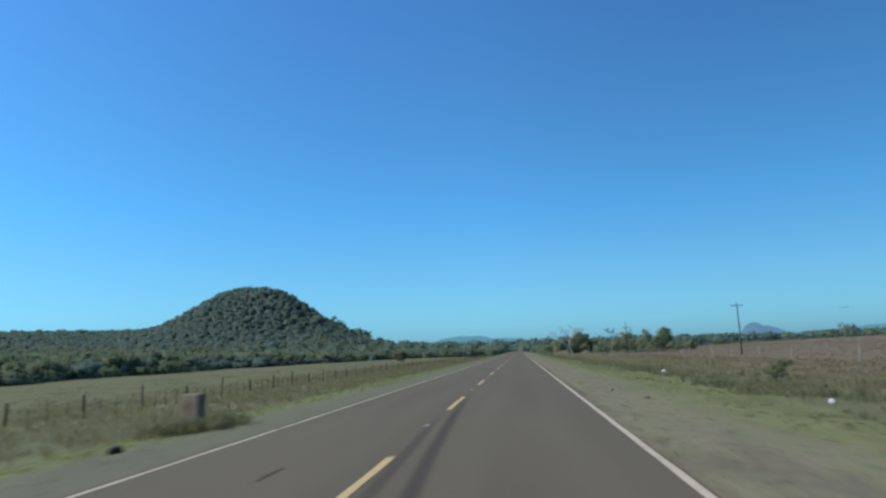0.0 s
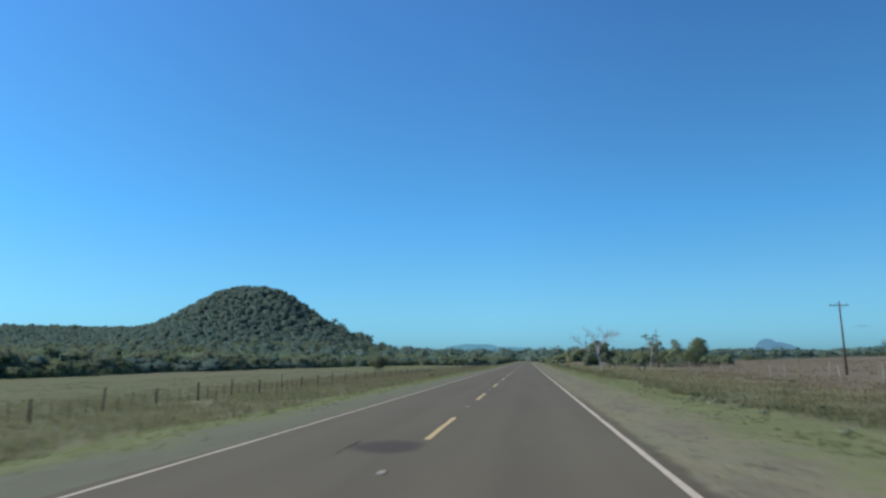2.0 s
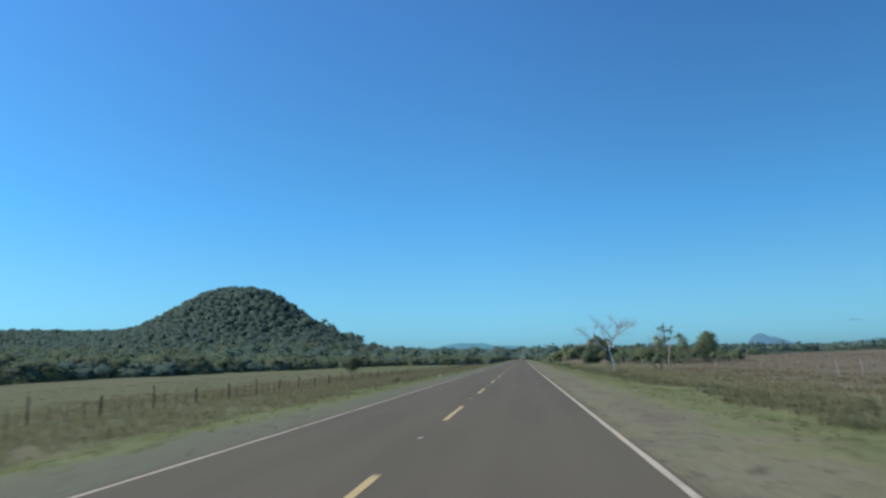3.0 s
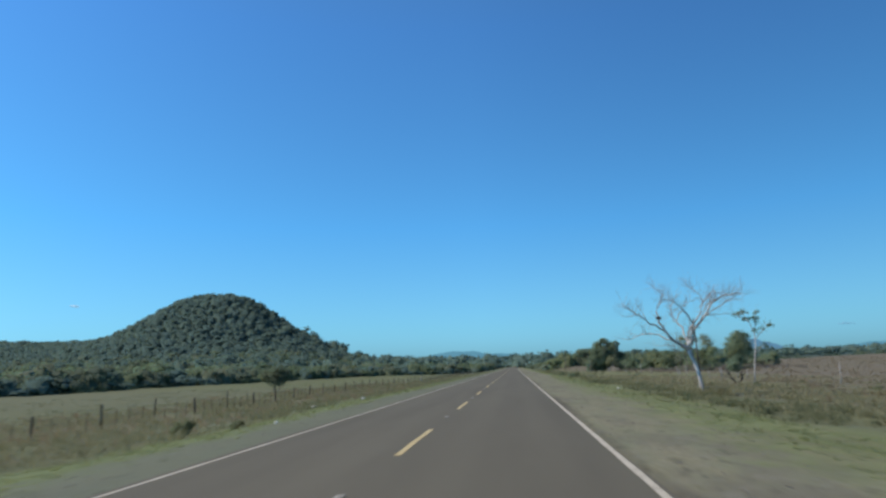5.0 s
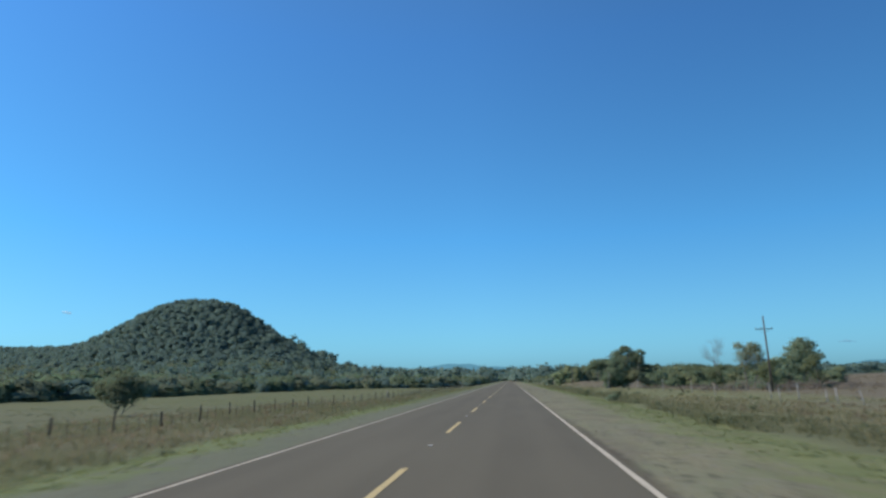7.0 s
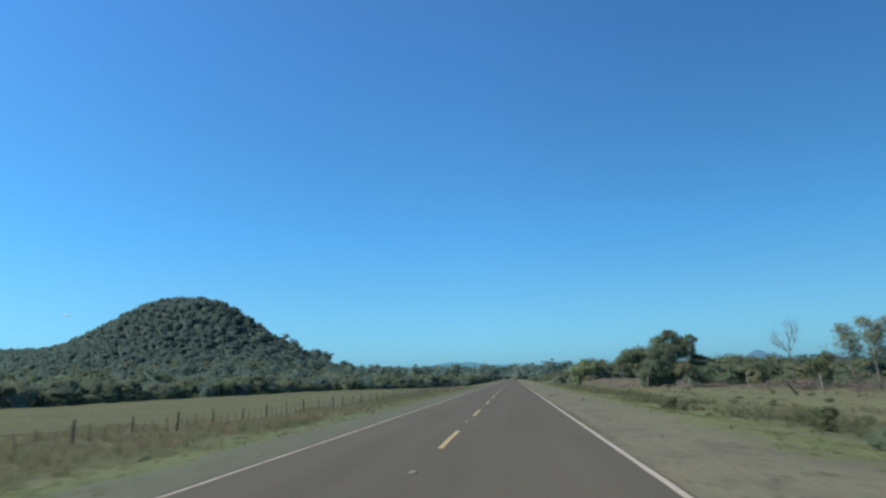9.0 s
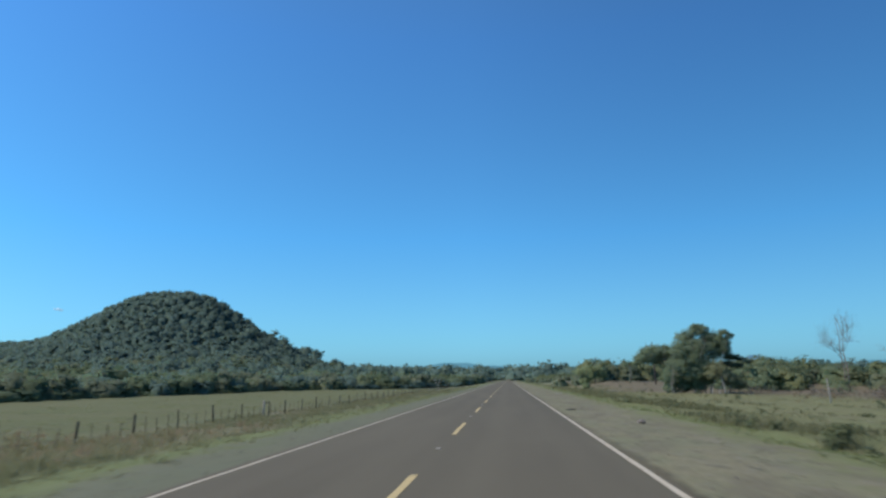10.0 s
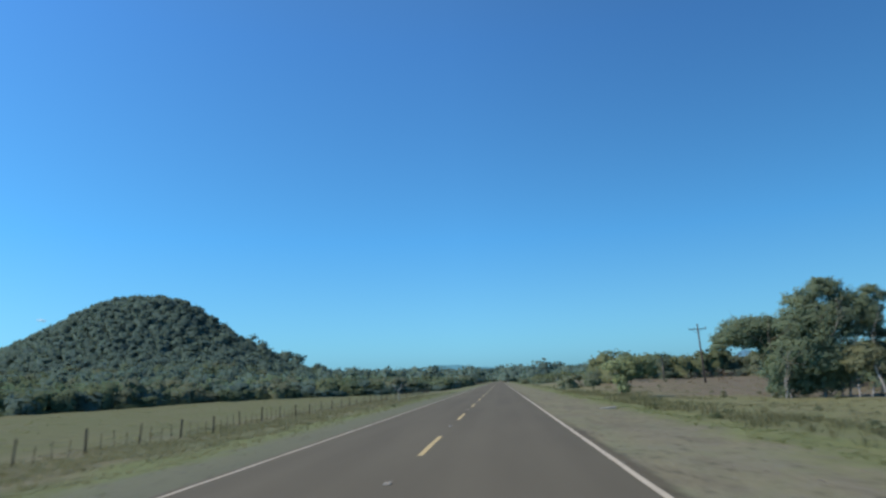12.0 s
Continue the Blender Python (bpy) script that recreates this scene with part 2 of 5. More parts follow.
    damp = m.math("ADD", m.band(drift, 205.0, 245.0), m.math("MULTIPLY", m.math("SUBTRACT", 1.0, m.band(drift, 135.0, 175.0)), 0.75))
    left = m.mix(m.band(m.math("ADD", m.math("ADD", xl, m.math("MULTIPLY", wide, 0.6)), m.math("MULTIPLY", damp, 7.0)), 29.0, 36.0), left, m.mix(damp, m.mix(0.62, meadow, m.mix(0.5, tall, (0.122, 0.126, 0.070))), meadow))
    left = m.mix(m.band(xl, 86.0, 94.0), left, forest)
    col = m.mix(m.band(x, -0.5, 0.5), left, right)
    col = m.mix(m.band(y, 440.0, 520.0), col, m.mix(m.band(m.math("ABSOLUTE", x), 12.0, 20.0), col, forest))
    return m.done(col, m.math("ADD", fine, mid), 0.6, 0.06)


M_ROAD = asphalt()
M_WHITE = paint("white_road_paint", (0.47, 0.405, 0.285), (0.22, 0.185, 0.125))
M_YELLOW = paint("yellow_road_paint", (0.51, 0.385, 0.165), (0.27, 0.22, 0.135))
M_STUD = plain_material("worn_stud_plastic", (0.34, 0.30, 0.23), (0.50, 0.45, 0.36), 9, 0.7)
M_TAR = plain_material("tar", (0.086, 0.073, 0.050), (0.122, 0.105, 0.071), 1.2, 0.85)
M_GROUND = ground_material()
# air haze over the far hill is put into these two bluish greens
M_FOREST = leaf_material("hazed_woodland_leaves", (0.117, 0.176, 0.152), (0.147, 0.216, 0.178), (0.183, 0.257, 0.205), 0.45, 0.05, 0.35, 0.5)
M_TEAL = leaf_material("hazed_evergreen_leaves", (0.101, 0.160, 0.144), (0.123, 0.185, 0.158), (0.158, 0.224, 0.185), 0.45, 0.05, 0.3, 0.5)
M_SCRUB = leaf_material("scrub_leaves", (0.112, 0.152, 0.090), (0.166, 0.212, 0.124), (0.223, 0.264, 0.151), 0.5, 0.13, 0.5, 1.2)
M_SAGE = leaf_material("sage_leaves", (0.139, 0.172, 0.113), (0.187, 0.218, 0.144), (0.239, 0.264, 0.177), 0.5, 0.12, 0.5, 1.2)
M_LEAF = leaf_material("tree_leaves", (0.110, 0.150, 0.074), (0.168, 0.212, 0.106), (0.240, 0.285, 0.146), 0.42, 0.25)
M_CROWN = leaf_material("crown_leaves", (0.180, 0.236, 0.150), (0.250, 0.312, 0.198), (0.320, 0.380, 0.240), 0.6, 0.25, 0.45, 1.8)
M_PALECROWN = leaf_material("pale_crown_leaves", (0.182, 0.200, 0.115), (0.255, 0.270, 0.157), (0.333, 0.335, 0.200), 0.5, 0.25, 0.5, 1.8)
M_OLIVE = leaf_material("olive_leaves", (0.129, 0.154, 0.082), (0.181, 0.206, 0.108), (0.237, 0.256, 0.137), 0.5, 0.12, 0.5, 1.6)
M_FRESH = leaf_material("thicket_leaves", (0.140, 0.178, 0.098), (0.208, 0.252, 0.140), (0.285, 0.325, 0.190), 0.5, 0.15, 0.5, 1.6)
M_LIME = leaf_material("lime_leaves", (0.235, 0.285, 0.145), (0.33, 0.385, 0.205), (0.43, 0.475, 0.275), 0.5, 0.3, 0.4, 1.8)
M_PALM = leaf_material("palm_leaves", (0.15, 0.215, 0.125), (0.215, 0.29, 0.17), (0.29, 0.36, 0.225), 0.5, 0.3, 0.4)
M_WEEDY = leaf_material("dark_bush_leaves", (0.125, 0.150, 0.094), (0.175, 0.198, 0.122), (0.229, 0.246, 0.150), 0.5, 0.12, 0.5, 1.6)
M_GREY = leaf_material("grey_brush", (0.17, 0.140, 0.112), (0.235, 0.195, 0.158), (0.31, 0.262, 0.215), 0.4, 0.12, 0.15)
M_GRASS = leaf_material("short_grass", (0.15, 0.188, 0.078), (0.21, 0.245, 0.105), (0.285, 0.302, 0.148), 0.5, 0.2, 0.0)
M_GREEN = leaf_material("shoulder_grass", (0.108, 0.135, 0.072), (0.15, 0.172, 0.094), (0.20, 0.21, 0.122), 0.5, 0.2, 0.0)
M_STRAW = leaf_material("tall_grass", (0.205, 0.216, 0.114), (0.276, 0.274, 0.154), (0.355, 0.334, 0.208), 0.5, 0.05, 0.0)
M_HAY = leaf_material("fence_grass", (0.152, 0.178, 0.096), (0.200, 0.212, 0.120), (0.248, 0.236, 0.150), 0.5, 0.04, 0.0)
M_RUSSET = leaf_material("russet_grass", (0.19, 0.163, 0.104), (0.245, 0.208, 0.134), (0.31, 0.260, 0.174), 0.5, 0.03, 0.0)
M_WEED = leaf_material("weed_leaves", (0.118, 0.145, 0.076), (0.165, 0.190, 0.100), (0.215, 0.232, 0.128), 0.5, 0.3, 0.2)
M_DITCH = leaf_material("ditch_grass", (0.148, 0.166, 0.088), (0.198, 0.212, 0.114), (0.258, 0.256, 0.150), 0.5, 0.12, 0.0)
M_PALEWEED = leaf_material("pale_weed_leaves", (0.19, 0.22, 0.13), (0.26, 0.285, 0.18), (0.36, 0.37, 0.27), 0.4, 0.6, 0.2)
M_BONE = bark_material("bleached_bark", (0.20, 0.18, 0.155), (0.46, 0.43, 0.385), (0.70, 0.67, 0.615), 2.0)
M_TWIG = bark_material("twig_bark", (0.21, 0.18, 0.16), (0.37, 0.335, 0.30), (0.54, 0.49, 0.45), 3.0)
M_NEST = bark_material("nest_straw", (0.06, 0.048, 0.036), (0.11, 0.088, 0.066), (0.17, 0.14, 0.105), 3.0)
M_BARK = bark_material("grey_bark", (0.10, 0.08, 0.06), (0.22, 0.19, 0.15), (0.36, 0.32, 0.26))
M_POLE = bark_material("weathered_pole_wood", (0.05, 0.04, 0.033), (0.085, 0.07, 0.058), (0.13, 0.11, 0.09))
M_POST = bark_material("dark_post_wood", (0.035, 0.03, 0.025), (0.065, 0.055, 0.045), (0.11, 0.095, 0.08))
M_PALE = bark_material("pale_post_wood", (0.22, 0.20, 0.17), (0.38, 0.35, 0.305), (0.54, 0.51, 0.45))
M_WIRE = plain_material("fence_wire_steel", (0.12, 0.11, 0.10), (0.2, 0.18, 0.17), 20, 0.5, 0.8)
M_CONC = plain_material("old_concrete", (0.13, 0.10, 0.07), (0.31, 0.25, 0.175), 2.2, 0.9)
M_DARK = plain_material("burnt_rubber", (0.012, 0.012, 0.012), (0.03, 0.028, 0.026), 8, 0.8)
M_TRASH = plain_material("white_plastic", (0.45, 0.45, 0.42), (0.62, 0.62, 0.58), 9, 0.5)
M_CERAMIC = plain_material("insulator_glaze", (0.10, 0.07, 0.05), (0.2, 0.15, 0.11), 9, 0.3)
M_STONE = plain_material("pebble_stone", (0.10, 0.085, 0.07), (0.25, 0.215, 0.17), 9, 0.9)


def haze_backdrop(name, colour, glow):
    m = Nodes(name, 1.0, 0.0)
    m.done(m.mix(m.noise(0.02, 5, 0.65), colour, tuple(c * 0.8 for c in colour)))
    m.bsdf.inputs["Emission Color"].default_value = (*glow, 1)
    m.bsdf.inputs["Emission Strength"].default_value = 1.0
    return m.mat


# distance haze is put into the colour and glow of both hills
M_MESA = haze_backdrop("mesa_haze_glow", (0.03, 0.04, 0.04), (0.085, 0.215, 0.34))
M_RIDGE = haze_backdrop("ridge_haze_glow", (0.03, 0.045, 0.04), (0.085, 0.25, 0.36))

# ---------------------------------------------------------------- mesh helpers
RNG = np.random.default_rng(7)


def quick_mesh(name, verts, faces, material=None, smooth=False, normals=None, tones=None):
    """A mesh from arrays: verts (n, 3), faces (m, k)."""
    verts, faces = np.asarray(verts, np.float32), np.asarray(faces, np.int32)
    me = bpy.data.meshes.new(name)
    me.vertices.add(len(verts))
    me.vertices.foreach_set("co", verts.ravel())
    k = faces.shape[1]
    me.loops.add(faces.size)
    me.loops.foreach_set("vertex_index", faces.ravel())
    me.polygons.add(len(faces))
    me.polygons.foreach_set("loop_start", np.arange(0, faces.size, k, dtype=np.int32))
    me.polygons.foreach_set("use_smooth", np.full(len(faces), smooth))
    me.update(calc_edges=True)
    if normals is not None:
        attr = me.attributes.new("custom_normal", "FLOAT_VECTOR", "POINT")
        attr.data.foreach_set("vector", np.asarray(normals, np.float32).ravel())
        me.update()
    if tones is not None:
        attr = me.attributes.new("tone", "FLOAT", "POINT")
        attr.data.foreach_set("value", np.asarray(tones, np.float32).ravel())
    if material:
        me.materials.append(material)
    return me


def part(name, bm, material, parent=None, label="", smooth=False):
    """Links a bmesh, or a ready mesh, as one mesh object."""
    if isinstance(bm, bmesh.types.BMesh):
        me = bpy.data.meshes.new(name)
        bm.to_mesh(me)
        bm.free()
        me.materials.append(material)
        if smooth:
            me.polygons.foreach_set("use_smooth", np.ones(len(me.polygons), bool))
    else:
        me = bm
    ob = new(name, me)
    if parent:
        ob.parent = parent
    if label:
        ob["label"] = label
    return ob


def thing(name, m, label, category, group=""):
    ob = new(name)
    ob.matrix_basis = m
    return tagged(ob, label, category, group)


def tube(bm, pts, radii, sides=7):
    """A tapered tube along a line of points."""
    rings, up = [], Vector((0, 0, 1))
    pts = [Vector(p) for p in pts]
    for i, p in enumerate(pts):
        d = (pts[min(i + 1, len(pts) - 1)] - pts[max(i - 1, 0)]).normalized()
        a = d.cross(up if abs(d.z) < 0.9 else Vector((1, 0, 0))).normalized()
        b = d.cross(a)
        rings.append([bm.verts.new(p + (a * math.cos(t) + b * math.sin(t)) * radii[i]) for t in (2 * math.pi * k / sides for k in range(sides))])
    for r, s in zip(rings, rings[1:]):
        for k in range(sides):
            bm.faces.new((r[k], r[(k + 1) % sides], s[(k + 1) % sides], s[k]))
    bm.faces.new(rings[0][::-1])
    bm.faces.new(rings[-1])


def box(bm, size, at=(0, 0, 0), turn=None, bevel=0.0):
    m = Matrix.Translation(at) @ (turn or Matrix()) @ Matrix.Diagonal((*size, 1))
    made = bmesh.ops.create_cube(bm, size=1, matrix=m)["verts"]
    if bevel:
        edges = {e for v in made for e in v.link_edges}
        bmesh.ops.bevel(bm, geom=list(edges), offset=bevel, segments=2, affect="EDGES", profile=0.6)


def leaf_quads(centres, normals, size, rng):
    """Folded, uneven leaf sprays round the centres: two triangles each, as quads."""
    n = len(centres)
    a = np.cross(normals, rng.normal(size=(n, 3)))
    a /= np.linalg.norm(a, axis=1, keepdims=True) + 1e-9
    b = np.cross(normals, a)
    s = (size * rng.uniform(0.55, 1.35, n))[:, None]
    w = s * rng.uniform(0.45, 0.9, n)[:, None]
    bend = normals * s * rng.uniform(-0.35, 0.1, n)[:, None]
    v = np.stack([centres - a * s + bend, centres - b * w, centres + a * s + bend, centres + b * w * rng.uniform(0.6, 1.2, n)[:, None]], 1)
    return v.reshape(-1, 3), np.arange(4 * n).reshape(n, 4)


def blob_points(blobs, n, rng, hollow=0.55):
    """Points and outward normals in a set of ellipsoids (x, y, z, rx, ry, rz), thicker towards their skins."""
    blobs = np.array(blobs, float)
    vol = (blobs[:, 3] * blobs[:, 4] * blobs[:, 5]) ** 0.8
    pick = rng.choice(len(blobs), n, p=vol / vol.sum())
    d = rng.normal(size=(n, 3))
    d /= np.linalg.norm(d, axis=1, keepdims=True)
    lump = 1 + 0.22 * np.sin(d[:, 0] * 5 + pick) * np.cos(d[:, 1] * 6 + pick * 2) + 0.12 * np.sin(d[:, 2] * 9 + pick)
    r = (hollow + (1 - hollow) * rng.random(n) ** 0.6) * lump
    b = blobs[pick]
    nrm = d + rng.normal(scale=0.32, size=(n, 3)) + np.array((0, 0, 0.25))
    nrm /= np.linalg.norm(nrm, axis=1, keepdims=True)
    return b[:, :3] + d * r[:, None] * b[:, 3:], nrm, d


def round_normals(c, d, centre, lump=0.65, whole=0.55):
    """Soft leaf normals: partly those of the lump, partly those of the whole crown."""
    out = c - np.array(centre)
    out /= np.linalg.norm(out, axis=1, keepdims=True) + 1e-9
    n = lump * d + whole * out
    return n / (np.linalg.norm(n, axis=1, keepdims=True) + 1e-9)


def ball_quads(k):
    """The quads of a cube blown up to a unit ball, k by k on each side."""
    g = np.linspace(-1, 1, k + 1)
    out = []
    for axis in range(3):
        for sign in (-1, 1):
            for a in range(k):
                for b in range(k):
                    q = []
                    for u, v in ((a, b), (a + 1, b), (a + 1, b + 1), (a, b + 1)):
                        p = [0.0, 0.0, 0.0]
                        p[axis], p[(axis + 1) % 3], p[(axis + 2) % 3] = sign, math.tan(g[u] * math.pi / 4) * sign, math.tan(g[v] * math.pi / 4)
                        q.append(p)
                    out.append(q)
    d = np.array(out)
    return d / np.linalg.norm(d, axis=2, keepdims=True)


def uneven(d, k):
    """A lump's bulges, by direction."""
    return 1 + 0.13 * np.sin(d[..., 0] * 4.3 + 2 * k) * np.cos(d[..., 1] * 4.9 + k) + 0.10 * np.sin(d[..., 2] * 6.1 + d[..., 0] * 3.7 + 3 * k)


def crown_template(rng, n, size, lumps=6, k=2, low=0.0, solid=True, wide=1.0, core=0.70, ruffle=0.25, lift=0.22, dome=0.33, lumpy=0.48):
    """A unit crown, about one wide and one high: lumps of foliage with leaf sprays on their skins."""
    blobs = [(0, 0, 0.85 - dome, dome * wide, dome * wide, dome + 0.03)]
    turn = rng.uniform(0, 6.28)
    for i in range(lumps):
        a, q, up = turn + i * 2.4 + rng.uniform(-0.3, 0.3), rng.uniform(0.20, 0.33) * wide, rng.uniform(0.32, 0.80)
        r = rng.uniform(0.15, 0.25)
        blobs.append((q * math.cos(a), q * math.sin(a), up, r * wide, r * wide, r * rng.uniform(0.75, 1.0)))
        if not low:
            blobs.append((0.9 * q * math.cos(a + 1), 0.9 * q * math.sin(a + 1), 0.16, 0.2 * wide, 0.2 * wide, 0.17))
    blobs = np.array(blobs)

    def buried(p, own, depth):
        inside = np.zeros(len(p), bool)
        for j, b in enumerate(blobs):
            inside |= (j != own) & ((((p - b[:3]) / b[3:]) ** 2).sum(1) < depth)
        return inside

    quads, softs = [], []
    ball = ball_quads(k)
    share = blobs[:, 3] ** 2 / (blobs[:, 3] ** 2).sum()
    for j, b in enumerate(blobs):
        if solid:
            v = b[:3] + ball * uneven(ball, j)[..., None] * b[3:] * core
            c = v.mean(1)
            keep = ~buried(c, j, 0.70) & (c[:, 2] > low * 0.9)
            quads.append(v[keep])
            softs.append(ball[keep])
        m = int(n * share[j] * 1.8) + 1
        d = rng.normal(size=(m, 3)) + np.array((0, 0, 0.25))
        d /= np.linalg.norm(d, axis=1, keepdims=True)
        reach = rng.uniform(0.82, 1.12, m) if solid else rng.uniform(0.45, 1.15, m)
        c = b[:3] + d * (uneven(d, j) * reach)[:, None] * b[3:]
        keep = ~buried(c, j, 0.75) & (c[:, 2] > low) if solid else c[:, 2] > low
        c, d = c[keep], d[keep]
        face = d + rng.normal(scale=0.5, size=d.shape)
        face /= np.linalg.norm(face, axis=1, keepdims=True)
        quads.append(leaf_quads(c, face, size, rng)[0].reshape(-1, 4, 3))
        softs.append(np.repeat((d + rng.normal(scale=ruffle, size=d.shape))[:, None, :], 4, 1))
    leaves, soft = np.concatenate(quads), np.concatenate(softs)
    leaves[..., 2] = np.maximum(leaves[..., 2], 0.0)
    out = leaves - np.array((0, 0, 0.3))
    out /= np.linalg.norm(out, axis=2, keepdims=True) + 1e-9
    soft = lumpy * soft + 0.45 * out + np.array((0, 0, lift))
    return leaves, soft / np.linalg.norm(soft, axis=2, keepdims=True)


def scatter(name, templates, places, widths, heights, material, rng):
    """One mesh of many crowns or tufts: templates of (n, 4, 3) points and normals, placed, turned, sized and toned."""
    chunks, softs, tones = [], [], []
    which = rng.integers(0, len(templates), len(places))
    own = rng.uniform(0, 1, len(places))
    for k, (t, soft) in enumerate(templates):
        sel = which == k
        if not sel.any():
            continue
        p, w, h = places[sel], widths[sel], heights[sel]
        a = rng.uniform(0, 2 * np.pi, len(p))
        ca, sa = np.cos(a)[:, None, None], np.sin(a)[:, None, None]
        x, y, z = t[None, :, :, 0], t[None, :, :, 1], t[None, :, :, 2]
        v = np.stack([(x * ca - y * sa) * w[:, None, None] + p[:, 0, None, None], (x * sa + y * ca) * w[:, None, None] + p[:, 1, None, None], z * h[:, None, None] + p[:, 2, None, None]], -1)
        chunks.append(v.reshape(-1, 3))
        x, y, z = soft[None, :, :, 0], soft[None, :, :, 1], soft[None, :, :, 2]
        softs.append(np.stack([x * ca - y * sa, x * sa + y * ca, z + 0 * ca], -1).reshape(-1, 3))
        tones.append(np.repeat(own[sel], t.shape[0] * 4))
    v = np.concatenate(chunks)
    return quick_mesh(name, v, np.arange(len(v)).reshape(-1, 4), material, True, np.concatenate(softs), np.concatenate(tones))


# ---------------------------------------------------------------- terrain
PROFILE_X = (-6000, -600, -95, -40, -22, -15, -10, -6.5, -5.0, -4.0, 0.1, 4.2, 5.2, 8.0, 10.5, 14.0, 22.0, 40.0, 60.0, 120, 230, 400, 900, 6000)
PROFILE_Z = (-1.5, -1.5, -1.5, -1.5, -1.45, -1.25, -0.8, -0.25, -0.10, -0.07, -0.06, -0.07, -0.10, -0.22, -0.50, -0.65, -0.85, -1.0, -0.9, 0.6, 3.6, 6.0, 7.0, 7.0)


RIDGE_X = (-1550, -1040, -858, -750, -620, -562, -535, -497, -464, -428, -378, -349, -294, -236, -198, -153, -62, 400, 1200, 2500)
RIDGE_H = (32, 48, 54, 52, 48, 51, 60, 81, 101, 110, 106, 91, 52, 23, 9, 3, 0, 0, 0, 0)


def rise(x, y):
    """The wooded hill on the plain: a steep head on a long low shoulder, and a slight swell beyond the straight."""
    x, y = np.asarray(x, float), np.asarray(y, float)
    h = (np.interp(x - 14, RIDGE_X, RIDGE_H) + 2 * np.interp(x, RIDGE_X, RIDGE_H) + np.interp(x + 14, RIDGE_X, RIDGE_H)) / 4
    low = np.minimum(h, 36)
    v = y - 955
    swell = 13 * np.exp(-((y - 1260) / 210) ** 2) * np.clip((x + 420) / 200, 0, 1) * np.clip((520 - x) / 300, 0, 1)
    return (h - low) * np.exp(-(np.abs(v) / 105) ** 2.3) + low * np.exp(-(np.abs(v) / 190) ** 2.2) + swell


def ground_z(x, y):
    x, y = np.asarray(x, float), np.asarray(y, float)
    z = np.interp(x, PROFILE_X, PROFILE_Z)
    soft = np.clip((np.abs(x) - 5.5) / 6, 0, 1)
    z = z - 0.32 * np.clip((y - 200) / 50, 0, 1) * np.clip((-x - 14) / 6, 0, 1) * np.clip((x + 60) / 30, 0, 1)
    z = z + 1.5 * np.clip((y - 312) / 55, 0, 1) * np.clip((620 - y) / 150, 0, 1) * np.clip((x - 15) / 12, 0, 1) * np.clip((92 - x) / 28, 0, 1)
    return z + soft * (0.10 * np.sin(x * 0.55 + 1.3 * np.sin(y * 0.11)) * np.sin(y * 0.23 + 0.6) + 0.07 * np.sin(y * 0.71 + x * 0.37)) + rise(x, y)


def build_ground():
    xs = np.concatenate([[-4800, -3000, -1800, -1200], np.arange(-950, -100, 25), np.arange(-100, -30, 5), np.arange(-30, -6, 1.0), np.arange(-6, 6.01, 0.5), np.arange(7, 31, 1.0), np.arange(35, 120, 5), [140, 180, 250, 400, 700, 1200, 2000, 3200, 4800]])
    ys = np.concatenate([[-800, -300, -120, -60, -30], np.arange(-20, 480, 2.0), np.arange(480, 1300, 20), [1400, 1700, 2200, 3000, 4000, 4800]])
    gx, gy = np.meshgrid(xs, ys)
    v = np.stack([gx, gy, ground_z(gx, gy)], -1).reshape(-1, 3)
    n, k = len(xs), np.arange(len(xs) * (len(ys) - 1)).reshape(len(ys) - 1, len(xs))[:, :-1].ravel()
    f = np.stack([k, k + 1, k + n + 1, k + n], 1)
    ob = new("ground", quick_mesh("ground", v, f, M_GROUND, True))
    tagged(ob, "gravel shoulders, mown verge, tall dry grass and open pasture", "ground", kind="structure")


build_ground()

# ---------------------------------------------------------------- road
ROAD_L, ROAD_R = -3.40, 3.60


def bend(y):
    """The road leaves the straight far ahead, to the left."""
    return -max(0.0, y - 600) ** 2 / 800.0


def build_road():
    bm = bmesh.new()
    ys = list(range(-60, 700, 4)) + list(range(700, 900, 8))
    prof = [(-3.70, -0.16), (-3.60, -0.035), (-3.60, -0.035), (-1.8, -0.008), (0.1, 0.0), (2.0, -0.008), (3.70, -0.035), (3.70, -0.035), (3.80, -0.16)]
    rows = []
    for y in ys:
        j = 0.035 * math.sin(y * 0.37) + 0.03 * math.sin(y * 1.13)
        rows.append([bm.verts.new((x + bend(y) + (j if abs(x) > 3.5 else 0), y, z)) for x, z in prof])
    for a, b in zip(rows, rows[1:]):
        for k in range(len(prof) - 1):
            if prof[k] != prof[k + 1]:
                bm.faces.new((a[k], a[k + 1], b[k + 1], b[k]))
    tagged(part("road", bm, M_ROAD, smooth=True), "worn grey asphalt two-lane country road", "road", kind="structure")


